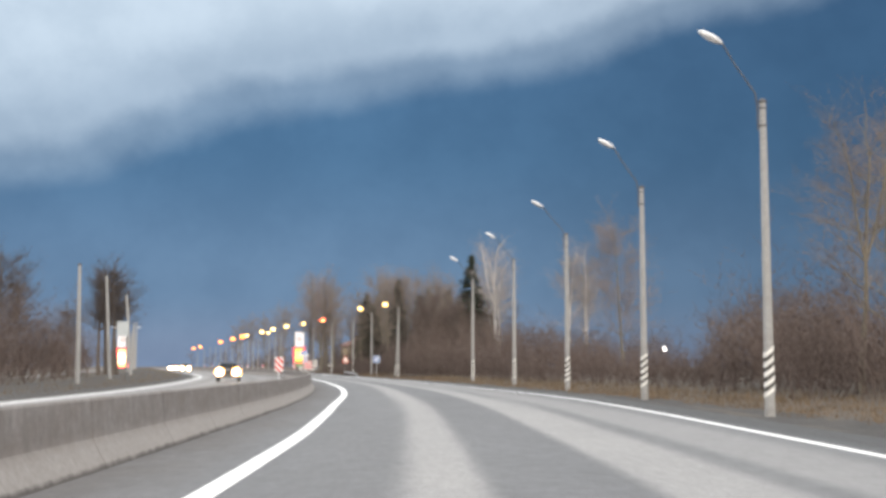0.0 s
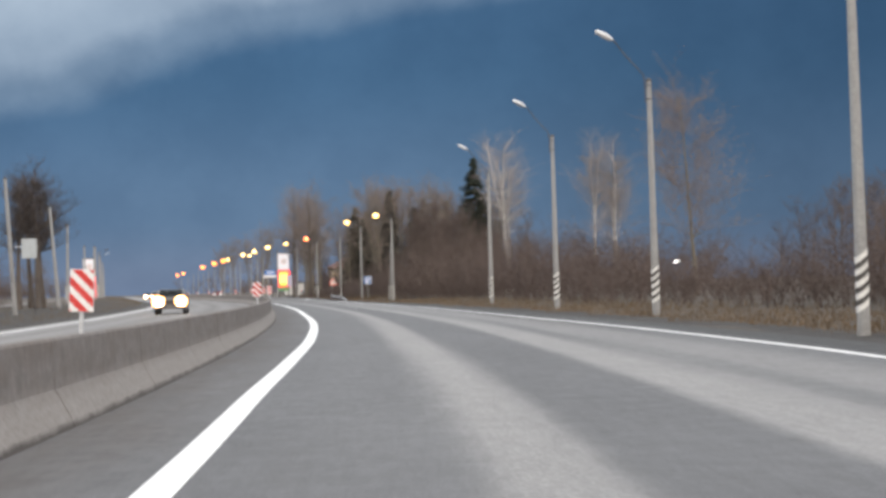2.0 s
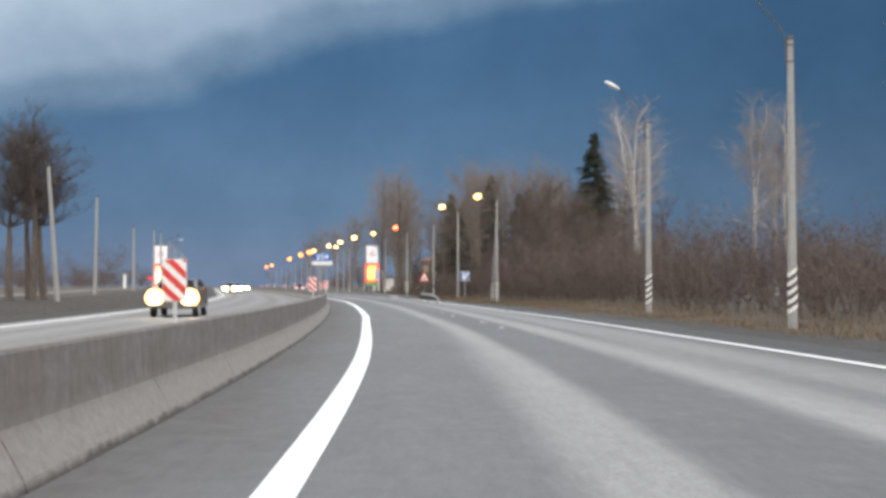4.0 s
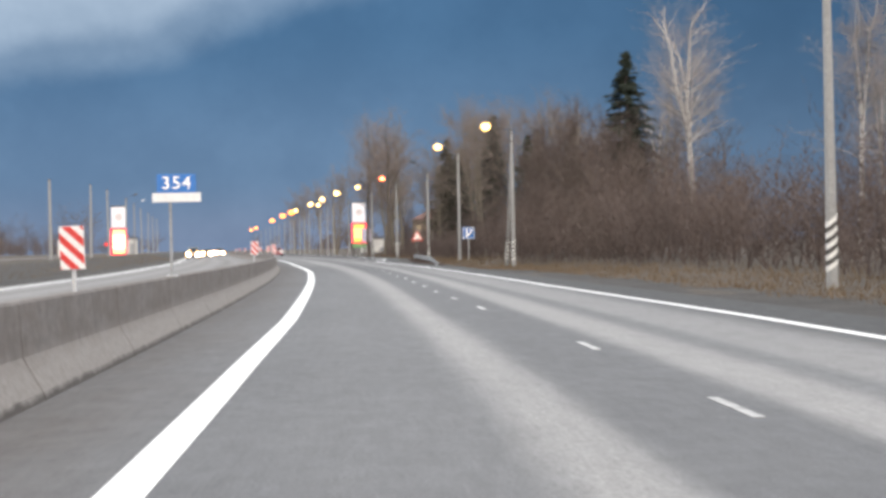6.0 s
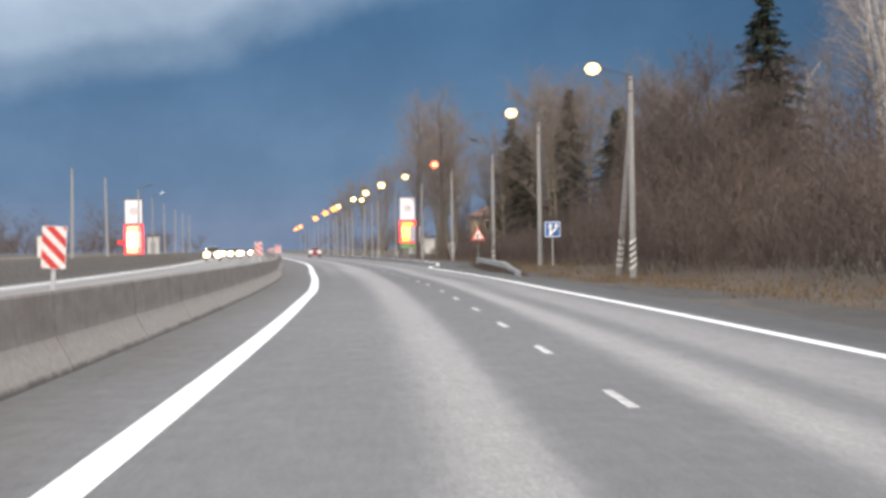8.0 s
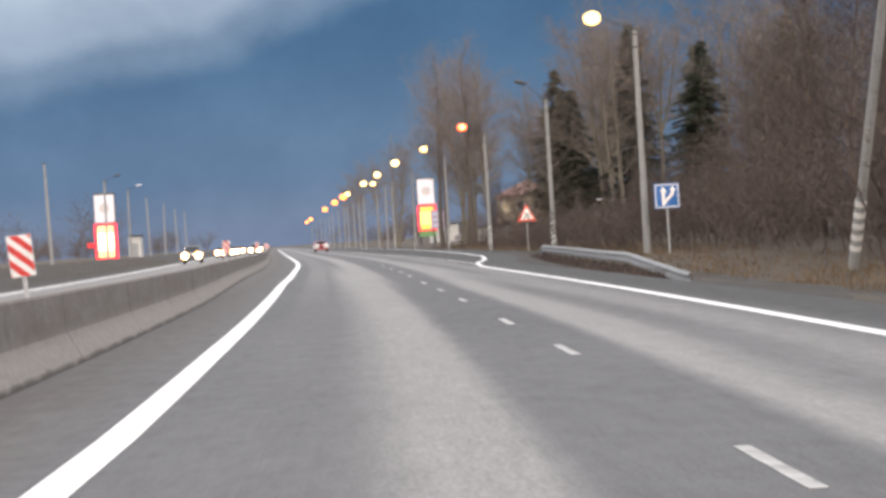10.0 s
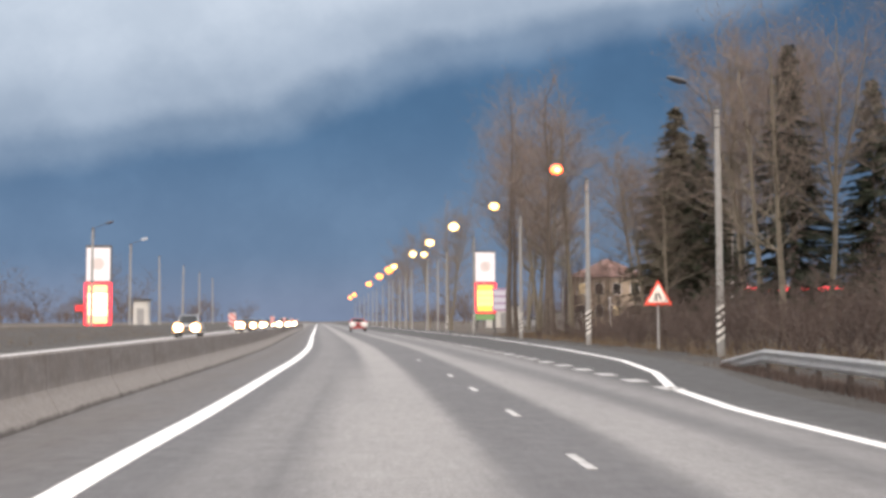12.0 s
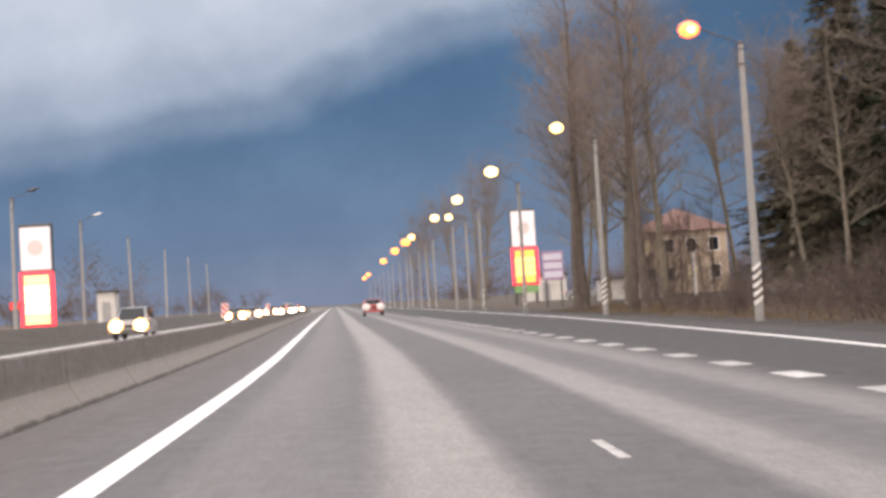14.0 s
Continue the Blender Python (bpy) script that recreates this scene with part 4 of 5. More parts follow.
def low_wall(s, lat, w, h, label, turn=0.0):
    t = thing("roadside_hut", facing(s, lat, ground_z(s, lat), turn), label, "hut")
    part("wall", boxed(-w / 2, w / 2, 0, 2.2, -0.2, h, bevel=0.02), BRICK_WHITE, t)
    part("roof", boxed(-w / 2 - 0.25, w / 2 + 0.25, -0.3, 2.5, h, h + 0.14, bevel=0.02), DARK_STEEL, t)
    part("door", boxed(-0.4, 0.4, -0.04, 0.02, -0.1, 1.95, bevel=0.01), GREY_BACK, t)


low_wall(296.5, -20.4, 1.7, 2.9, "small white kiosk beside the opposite carriageway")
low_wall(275, 25.5, 5.5, 1.7, "long low whitewashed hut behind the roadside trees", -10)
low_wall(312, 25.0, 4.5, 2.8, "white sales booth beside the filling station", -6)

yl = thing("gate_post", facing(270, 29.3, 0.1), "white-painted post in front of the house", "post")
part("post", tube(bmesh.new(), [(0, 0, -0.3), (0, 0, 3.2)], 0.14, 10), WHITE_PAINT, yl)
part("cap", tube(bmesh.new(), [(0, 0, 3.18), (0, 0, 3.26), (0, 0, 3.34)], [0.19, 0.19, 0.06], 10), WHITE_PAINT, yl)
yl2 = thing("yard_lamp", facing(295, 116.0, 0.4), "small bright lamp on a thin pole behind the bushes", "lamp")
part("post", tube(bmesh.new(), [(0, 0, -0.5), (0, 0, 5.0)], 0.08, 8), DARK_STEEL, yl2)
bm = bmesh.new()
# globe built larger than the lamp, to take in its glare
bmesh.ops.create_uvsphere(bm, u_segments=12, v_segments=8, radius=0.5, matrix=Matrix.Translation((0, 0, 5.3)))
part("globe", bm, LAMP_WHITE, yl2, smooth=True)


sb = thing("station_board", facing(273, 18.75, ground_z(273, 18.75), -6), "white-lit information board with a violet frame at the filling station", "illuminated sign")
part("frame", boxed(-0.85, 0.85, 0.05, 0.25, 2.1, 4.4, bevel=0.04), SIGN_VIOLET, sb, "violet frame")
for z in (2.3, 3.0, 3.7):
    part("panel", boxed(-0.72, 0.72, 0.0, 0.08, z, z + 0.5, bevel=0.02), SIGN_COOL, sb, "glowing white panel")
for x in (-0.6, 0.6):
    part("leg", boxed(x - 0.06, x + 0.06, 0.1, 0.22, -0.3, 2.12), DARK_STEEL, sb)
rb = thing("station_board", facing(273, -22.9, ground_z(273, -22.9), -4), "small red-lit board beside the filling-station pylon", "illuminated sign")
part("frame", boxed(-0.5, 0.5, 0.05, 0.2, 1.35, 2.05, bevel=0.03), DARK_STEEL, rb)
part("panel", boxed(-0.44, 0.44, 0.0, 0.08, 1.41, 1.99, bevel=0.02), SIGN_DIM, rb, "glowing red panel")
for x in (-0.38, 0.38):
    part("leg", boxed(x - 0.05, x + 0.05, 0.08, 0.17, -0.3, 1.4), DARK_STEEL, rb)
mp = thing("marker_post", facing(209, -23.0, ground_z(209, -23.0)), "short thick white concrete post in the field", "post")
part("shaft", boxed(-0.2, 0.2, -0.2, 0.2, -0.3, 1.85, bevel=0.02), POLE_PAINT, mp)
part("cap", boxed(-0.24, 0.24, -0.24, 0.24, 1.85, 1.97, bevel=0.03), CONCRETE, mp)


# ---- cars ----
def build_car(name, paint, label, oncoming, tall=1.0):
    t = thing(name, Matrix.Identity(4), label, "car", "cars on the highway")
    prof = [(-2.1, 0.32), (-2.14, 0.62), (-2.02, 0.88), (-1.2, 0.98), (-0.55, 1.40 * tall), (0.75, 1.44 * tall), (1.55, 1.02), (2.0, 0.98), (2.1, 0.7), (2.06, 0.32)]
    bm = bmesh.new()
    sides = []
    for x, tuck in ((-0.86, -1), (-0.80, -1), (0.80, 1), (0.86, 1)):
        row = []
        for y, z in prof:
            inset = 0.16 * max(0.0, (z - 0.95) / 0.5)
            row.append(bm.verts.new((x - tuck * inset, y * (1.0 if abs(x) < 0.85 else 0.985), 0.32 + (z - 0.32) * (1.0 if abs(x) < 0.85 else 0.975))))
        sides.append(row)
    n = len(prof)
    for a, b in zip(sides, sides[1:]):
        for k in range(n):
            bm.faces.new((a[k], a[(k + 1) % n], b[(k + 1) % n], b[k]))
    bm.faces.new(sides[0])
    bm.faces.new(sides[-1][::-1])
    part("body", bm, paint, t)

    def quad(pts):
        q = bmesh.new()
        q.faces.new([q.verts.new(p) for p in pts])
        bmesh.ops.solidify(q, geom=q.faces[:], thickness=0.012)
        return q
    k = tall
    part("windscreen", quad([(-0.70, -1.17, 1.015), (0.70, -1.17, 1.015), (0.60, -0.60, 1.38 * k), (-0.60, -0.60, 1.38 * k)]), GLASS, t)
    part("rear_window", quad([(-0.68, 1.53, 1.05), (0.68, 1.53, 1.05), (0.60, 0.82, 1.41 * k), (-0.60, 0.82, 1.41 * k)]), GLASS, t)
    for x in (-1, 1):
        part("side_window", quad([(x * 0.845, -1.0, 1.03), (x * 0.845, 1.25, 1.05), (x * 0.735, 0.72, 1.39 * k), (x * 0.735, -0.5, 1.36 * k)]), GLASS, t)
        for y in (-1.32, 1.3):
            wh = part("wheel", tube(bmesh.new(), [(x * 0.68, y, 0.32), (x * 0.70, y, 0.32), (x * 0.86, y, 0.32), (x * 0.88, y, 0.32)], [0.29, 0.32, 0.32, 0.29], 18), RUBBER, t)
            mesh_object("rim", tube(bmesh.new(), [(x * 0.86, y, 0.32), (x * 0.886, y, 0.32)], [0.2, 0.17], 14), STEEL, wh)
        # ball much larger than a lens; when lit, it stands in for amber glare
        bm = bmesh.new()
        bmesh.ops.create_uvsphere(bm, u_segments=12, v_segments=8, radius=1.0, matrix=Matrix.Translation((x * 0.62, -2.10, 0.72)) @ Matrix.Diagonal((0.37, 0.15, 0.35, 1)))
        lamp = part("headlight", bm, HEADLIGHT if oncoming else WHITE_PAINT, t, "glaring headlight" if oncoming else "", smooth=True)
        if oncoming:
            # brighter ball set before it, for the white core of the glare
            bm = bmesh.new()
            bmesh.ops.create_uvsphere(bm, u_segments=12, v_segments=8, radius=1.0, matrix=Matrix.Translation((x * 0.62, -2.17, 0.72)) @ Matrix.Diagonal((0.27, 0.11, 0.25, 1)))
            mesh_object("bulb", bm, HEAD_CORE, lamp, "white-hot core of the headlight's glare", smooth=True)
        part("tail_light", boxed(x * 0.62 - 0.17, x * 0.62 + 0.17, 2.03, 2.11, 0.74, 0.92, bevel=0.02), TAILLIGHT, t, "glowing red tail light")
        part("mirror", boxed(x * 0.93 - 0.08, x * 0.93 + 0.08, -0.92, -0.82, 0.98, 1.1, bevel=0.02), paint, t)
    part("bumper", boxed(-0.8, 0.8, -2.19, -2.05, 0.33, 0.55, bevel=0.04), DARK_STEEL if tall > 1 else paint, t)
    part("bumper", boxed(-0.8, 0.8, 2.02, 2.15, 0.33, 0.58, bevel=0.04), paint, t)
    part("number_plate", boxed(-0.26, 0.26, 2.15, 2.16, 0.6, 0.71), WHITE_PAINT, t)
    part("grille", boxed(-0.38, 0.38, -2.15, -2.10, 0.62, 0.78), BLACK_PAINT, t)
    return t


silver = build_car("car", CAR_SILVER, "silver car with glaring headlights on the opposite carriageway", True)
silver.matrix_world = facing(304, -8.9)
dark_car = build_car("car", CAR_DARK, "dark car with glaring headlights on the opposite carriageway", True)
dark_car.matrix_world = facing(95, -7.3)
suv = build_car("car", CAR_WHITE, "pale grey off-road car with bright headlights, oncoming", True, tall=1.18)
suv.matrix_world = facing(243, -9.2)
for ob, s, lat in ((dark_car, 288, -7.4), (silver, 312, -7.5), (suv, 330, -4.6), (dark_car, 352, -7.6), (silver, 385, -4.8)):
    copy_thing(ob, facing(s, lat))
red_car = build_car("car", CAR_RED, "red car driving away with tail lights on", False)
red_car.matrix_world = facing(286, 4.7)
grey_car = build_car("car", CAR_SILVER, "parked silver car at the filling station", False)
grey_car.matrix_world = facing(300, 27.0, 0.1, 70)


# ---- bare trees, bushes, spruces ----
def segment_mesh(name, segs, sides, material, m=None):
    """Joined thin tapering prisms from rows of start, end and the two radii."""
    a = np.array([q[0] for q in segs], float)
    b = np.array([q[1] for q in segs], float)
    r0 = np.array([q[2] for q in segs])[:, None]
    r1 = np.array([q[3] for q in segs])[:, None]
    d = b - a
    d /= np.maximum(np.linalg.norm(d, axis=1, keepdims=True), 1e-6)
    ref = np.where(np.abs(d[:, 2:3]) > 0.9, np.array([[1.0, 0, 0]]), np.array([[0, 0, 1.0]]))
    u = np.cross(d, ref)
    u /= np.linalg.norm(u, axis=1, keepdims=True)
    v = np.cross(d, u)
    rings = []
    for base, r in ((a, r0), (b, r1)):
        for k in range(sides):
            t = 2 * math.pi * k / sides
            rings.append(base + (u * math.cos(t) + v * math.sin(t)) * r)
    verts = np.stack(rings, 1).reshape(-1, 3)
    n, per = len(segs), 2 * sides
    faces = []
    for k in range(sides):
        k2 = (k + 1) % sides
        faces.append(np.stack([np.arange(n) * per + q for q in (k, k2, sides + k2, sides + k)], 1))
    faces = np.concatenate(faces)
    me = bpy.data.meshes.new(name)
    me.from_pydata(verts.tolist(), [], faces.tolist())
    me.materials.append(material)
    return me


def twig_arrays(segs, seed, wide=1.7):
    """The finest twigs as tapering slivers, each turned its own way."""
    r = np.random.RandomState(seed)
    a = np.array([q[0] for q in segs], float)
    b = np.array([q[1] for q in segs], float)
    w = np.array([q[2] for q in segs])[:, None] * wide
    side = np.cross(b - a, r.normal(0, 1, a.shape))
    side /= np.maximum(np.linalg.norm(side, axis=1, keepdims=True), 1e-6)
    return np.stack([a - side * w, a + side * w, b], 1).reshape(-1, 3)


def sliver_mesh(name, verts, material):
    me = bpy.data.meshes.new(name)
    n = len(verts) // 3
    me.vertices.add(3 * n)
    me.vertices.foreach_set("co", np.asarray(verts, np.float32).ravel())
    me.loops.add(3 * n)
    me.loops.foreach_set("vertex_index", np.arange(3 * n, dtype=np.int32))
    me.polygons.add(n)
    me.polygons.foreach_set("loop_start", np.arange(0, 3 * n, 3, dtype=np.int32))
    me.update(calc_edges=True)
    me.materials.append(material)
    return me


def grow(rng, p, d, length, r, level, limbs, twigs, droop, top, shoots=(2, 3, 4, 4), thin=0.006):
    """A wandering limb with side shoots."""
    n = 5 if level < 2 else 3
    rr = r
    for i in range(n):
        d = (d + Vector((rng.gauss(0, 0.16), rng.gauss(0, 0.16), rng.gauss(0.03, 0.10) - droop * (level >= 2) * 0.25))).normalized()
        q = p + d * (length / n)
        r2 = rr * (0.80 if level < 2 else 0.68)
        (limbs if rr > 0.016 else twigs).append((tuple(p), tuple(q), rr, r2))
        p, rr = q, r2
        if level < top:
            for _ in range(shoots[level] if i > 0 or level else 0):
                ang = rng.uniform(0, 2 * math.pi)
                side = Vector((math.cos(ang), math.sin(ang), rng.uniform(0.1, 0.9) - droop * 0.3 * level))
                nd = (d * rng.uniform(0.35, 0.8) + side.normalized() * rng.uniform(0.5, 0.9)).normalized()
                grow(rng, p, nd, length * rng.uniform(0.32, 0.58), max(rr * rng.uniform(0.35, 0.6), thin), level + 1, limbs, twigs, droop, top, shoots, thin)


def stuff_part(name, me, parent, label=""):
    ob = link_mesh(name, me, None, parent, label)
    ob["kind"] = "stuff"
    return ob


def bare_tree(name, seed, h, trunk_r, bark_mat, twig_mat, label, forks=3, clear=0.3, droop=0.2, spread=0.35, group="bare roadside trees", shoots=(2, 3, 4, 4), split=0, limb_mat=None, tilt=0.32, stout=1.0, taper=0.87, point=0.5):
    rng = random.Random(seed)
    limbs, twigs, trunk = [], [], []
    starts = [(Vector((0, 0, -0.3)), Vector((0, 0, 1)), trunk_r, 0)]
    n = 9
    while starts:
        p, d, rr, i0 = starts.pop()
        for i in range(i0, n):
            d = (d + Vector((rng.gauss(0, 0.04), rng.gauss(0, 0.04), 0.12))).normalized()
            q = p + d * (h * 0.86 / n)
            r2 = rr * taper
            trunk.append((tuple(p), tuple(q), rr, r2))
            p, rr = q, r2
            if split and i == split and i0 == 0:
                for sgn in (-1, 1):
                    ang = rng.uniform(0, 3.0)
                    starts.append((p.copy(), Vector((sgn * tilt * math.cos(ang), sgn * tilt * math.sin(ang), 1)).normalized(), rr * 0.8, i + 1))
            if i / n >= clear:
                for _ in range(forks):
                    ang = rng.uniform(0, 2 * math.pi)
                    nd = Vector((math.cos(ang) * spread, math.sin(ang) * spread, rng.uniform(0.3, 0.85))).normalized()
                    grow(rng, p, nd, h * rng.uniform(0.15, 0.30) * (0.9 + point / 2 - point * i / n), rr * rng.uniform(0.3, 0.55) * stout, 1, limbs, twigs, droop, 3, shoots)
        grow(rng, p, d, h * 0.2, rr, 1, limbs, twigs, droop, 3, shoots)
    t = thing(name, Matrix.Identity(4), label, "tree", group)
    link_mesh("trunk", segment_mesh("trunk", trunk, 9, bark_mat), None, t, smooth=True)
    stuff_part("branchwork", segment_mesh("branchwork", limbs, 4, limb_mat or bark_mat), t)
    stuff_part("crown", sliver_mesh("crown", twig_arrays(twigs, seed), twig_mat), t, "fine leafless twigs")
    return t


def bush_twigs(seed, h, w, stems, shoots):
    rng = random.Random(seed)
    limbs, twigs = [], []
    for _ in range(stems):
        ang, rad = rng.uniform(0, 2 * math.pi), rng.uniform(0, 1) ** 0.5 * w * 0.36
        p = Vector((math.cos(ang) * rad, math.sin(ang) * rad, -0.2))
        lean = rng.uniform(0.1, 0.65)
        d = Vector((math.cos(ang) * lean, math.sin(ang) * lean, 1)).normalized()
        grow(rng, p, d, h * rng.uniform(0.45, 1.0), rng.uniform(0.02, 0.034), 1, limbs, twigs, 0.15, 3, shoots, 0.0065)
    return limbs, twigs


def bush(seed, h, w, mat):
    limbs, twigs = bush_twigs(seed, h, w, 9, (2, 3, 3, 3))
    t = thing("bush", Matrix.Identity(4), "tangled leafless brown bush on the verge", "bush", "bushes along the verge")
    stuff_part("branchwork", segment_mesh("branchwork", limbs, 3, TWIG_BUSH), t)
    stuff_part("crown", sliver_mesh("crown", twig_arrays(twigs, seed), mat), t)
    return t


def spruce(seed, h, w, label="dark green spruce with drooping tiers", needle=None, bare=0.9):
    """A spruce: whorls of boughs, each a drooping spine hung with flat sprays of needles; every bough has its own reach and sag."""
    rng = random.Random(seed)
    t = thing("spruce", Matrix.Identity(4), label, "tree", "spruces behind the verge")
    link_mesh("trunk", segment_mesh("trunk", [((0, 0, -0.3 + (h + 0.3) * i / 6), (0, 0, -0.3 + (h + 0.3) * (i + 1) / 6), 0.2 * (1 - i / 6.2), 0.2 * (1 - (i + 1) / 6.2)) for i in range(6)], 8, BARK_BROWN), None, t)
    verts, branches = [], []
    z = bare
    lobes = [(rng.uniform(0, 6.283), rng.uniform(0.05, 0.95) * h, rng.uniform(0.5, 1.0) * rng.choice((-1, 1, 1))) for _ in range(18)]
    while z < h - 0.25:
        q = z / h
        reach = w * (0.35 + 0.65 * min(1.0, q / 0.12)) * (1 - q) ** 0.80 + 0.14
        for k in range(11):
            if rng.random() < 0.12:
                continue
            ang = rng.uniform(0, 2 * math.pi)
            ragged = 1 + 0.28 * sum(g * math.exp(-((z - zc) / (0.06 * h)) ** 2) * max(0.0, math.cos(ang - ac)) for ac, zc, g in lobes)
            ln = reach * rng.uniform(0.45, 1.12) * max(0.4, ragged)
            sag, z0 = rng.uniform(0.16, 0.42), z + rng.uniform(-0.15, 0.15)
            dx, dy = math.cos(ang), math.sin(ang)
            pts = [(dx * ln * f, dy * ln * f, z0 + ln * (0.16 * f - sag * f * f) + 0.14 * ln * max(0, f - 0.7)) for f in (0, 0.33, 0.66, 1.0)]
            for a, b in zip(pts, pts[1:]):
                branches.append((a, b, 0.022, 0.012))
            for _ in range(int(16 + 34 * ln)):
                f = rng.uniform(0.10, 1.0) ** 0.75
                i = min(2, int(f * 3))
                c = Vector(pts[i]).lerp(Vector(pts[i + 1]), f * 3 - i)
                side = rng.choice((-1, 1))
                sz = rng.uniform(0.16, 0.46) * (1.15 - 0.45 * f)
                tip = c + Vector((dx * rng.uniform(0.2, 0.9) - side * dy * rng.uniform(0.3, 1.1), dy * rng.uniform(0.2, 0.9) + side * dx * rng.uniform(0.3, 1.1), rng.uniform(-1.0, 0.05))) * sz
                wd = Vector((-dy + rng.uniform(-0.5, 0.5), dx + rng.uniform(-0.5, 0.5), rng.uniform(-0.7, 0.7))).normalized() * sz * 0.27
                verts += [tuple(c - wd), tuple(c + wd), tuple(tip)]
        z += 0.30 * rng.uniform(0.8, 1.2)
    stuff_part("branchwork", segment_mesh("branchwork", branches, 3, BARK_BROWN), t)
    stuff_part("foliage", sliver_mesh("foliage", np.array(verts), needle or NEEDLE), t)
    return t


def place(ob, s, lat, turn, scale=1.0, first=False):
    p = rp(s, lat, ground_z(s, lat))
    m = pose(p.x, p.y, p.z, 0, 0, turn)
    if first:
        ob.matrix_world = m
        return ob
    c = copy_thing(ob, m)
    c.scale = (scale, scale, scale * (0.94 + 0.12 * ((turn * 7) % 1)))
    return c


BIRCH_TXT = "tall leafless birch with a pale forked trunk"
birch_a = place(bare_tree("birch_tree", 11, 16.8, 0.34, BARK_BIRCH, TWIG_BIRCH, BIRCH_TXT, forks=3, clear=0.34, droop=0.4, spread=0.8, shoots=(2, 3, 3, 4), split=4, limb_mat=LIMB_BIRCH, tilt=0.30, stout=0.75, taper=0.87), 152.5, 27.0, 20, first=True)
birch_b = place(bare_tree("birch_tree", 12, 13.6, 0.20, BARK_BIRCH, TWIG_BIRCH, BIRCH_TXT, forks=3, clear=0.30, droop=0.35, spread=0.5, split=4, limb_mat=LIMB_BIRCH, tilt=0.09, stout=0.6, point=1.1), 135.0, 33.0, 70, first=True)
for s, lat, k, ob in ((140, 32.4, 1.15, birch_b), (144, 36.2, 0.88, birch_b), (156.5, 28.6, 0.85, birch_a), (176, 33, 0.8, birch_a), (268, 24, 0.95, birch_b)):
    place(ob, s, lat, s * 37 % 360, k)
birch_c = place(bare_tree("birch_tree", 14, 17.5, 0.15, BARK_BIRCH, TWIG_BIRCH, "slender leafless birch with a thin pale trunk", forks=5, clear=0.3, droop=0.4, spread=0.42, limb_mat=LIMB_BIRCH, stout=0.7), 232.0, 29.5, 40, first=True)
place(bare_tree("birch_tree", 16, 12.2, 0.13, BARK_ASPEN, TWIG_ROAD, "slim leafless birch with a dull grey trunk and fine twigs", forks=8, clear=0.2, droop=0.25, spread=0.7, stout=0.45, point=0.6), 88.5, 22.0, 70, first=True)
place(birch_c, 240.0, 31.5, 150, 0.95)
ASPEN_TXT = "tall leafless roadside tree with greenish-brown bark and fine twigs"
tree_a = place(bare_tree("aspen_tree", 21, 18.5, 0.24, BARK_ASPEN, TWIG_ASPEN, ASPEN_TXT, forks=3, clear=0.22, droop=0.22, spread=0.85), 226, 27.2, 0, first=True)
tree_b = place(bare_tree("aspen_tree", 22, 17.0, 0.22, BARK_ASPEN, TWIG_ASPEN, ASPEN_TXT, forks=3, clear=0.25, droop=0.18, spread=0.8, split=4), 222, 27.5, 0, first=True)
tree_f = place(bare_tree("poplar_tree", 27, 19.5, 0.31, BARK_DARK, TWIG_ASPEN, "tall leafless poplar with a stout dark trunk at the roadside", forks=4, clear=0.24, droop=0.1, spread=0.55, stout=0.7), 250, 16.0, 0, first=True)
for s, lat, k in ((244.5, 18.0, 1.0), (242.0, 18.1, 0.9), (252.5, 17.0, 0.85)):
    place(tree_f, s, lat, s * 71 % 360, k)
tree_c = place(bare_tree("oak_tree", 23, 10.4, 0.26, BARK_DARK, TWIG_OAK, "spreading dark leafless tree beside the opposite carriageway", forks=6, clear=0.36, droop=-0.1, spread=1.0, shoots=(2, 4, 4, 4)), 118.5, -18.5, 0, first=True)
tree_d = place(bare_tree("alder_tree", 24, 9.5, 0.13, BARK_BROWN, TWIG_BROWN, "young brown leafless tree in the roadside thicket", forks=3, clear=0.1, droop=0.1, spread=0.6, shoots=(2, 2, 3, 3)), 158, 24.0, 0, first=True)
for s, lat, k, ob in ((236, 29.5, 1.1, tree_a), (247, 20.6, 1.1, tree_a), (256, 20.5, 1.15, tree_a), (262, 20.6, 1.2, tree_b), (270, 22.2, 1.12, tree_a), (278, 22.5, 0.95, tree_b), (290, 24.5, 1.0, tree_a),
                      (312, 18, 1.0, tree_b), (326, 19, 1.0, tree_a), (344, 18, 0.95, tree_b), (385, 18, 1.0, tree_b), (440, 19, 1.0, tree_b), (190, 31, 0.75, tree_b), (176, 27, 0.72, tree_b), (186, 28.5, 0.8, tree_b), (172, 25.5, 0.6, tree_a), (168, 30, 0.75, tree_a), (46, 19.8, 0.68, tree_b), (50, 23.0, 0.6, tree_a)):
    place(ob, s, lat, s * 53 % 360, k)
for i in range(17):
    s = 151 + 1.3 * i
    place(tree_d, s, 22.2 + (i * 37 % 11) * 0.95, i * 77 % 360, 0.70 + (i * 29 % 10) * 0.04)
for s, lat, k in ((263, 25.6, 0.72), (267, 27.4, 0.8), (272, 29.8, 0.85), (259, 26.5, 0.6), (270, 26.2, 0.55), (262, 23.2, 0.8), (268, 25.0, 0.75), (276, 27.2, 0.8)):
    place(tree_d, s, lat, s * 31 % 360, k)
tree_e = place(bare_tree("alder_tree", 25, 11.0, 0.14, BARK_BROWN, TWIG_BUSH, "dark leafless alder with dense twigs in the thicket", forks=3, clear=0.06, droop=0.05, spread=0.65, shoots=(2, 3, 3, 3)), 172, 21.5, 0, first=True)
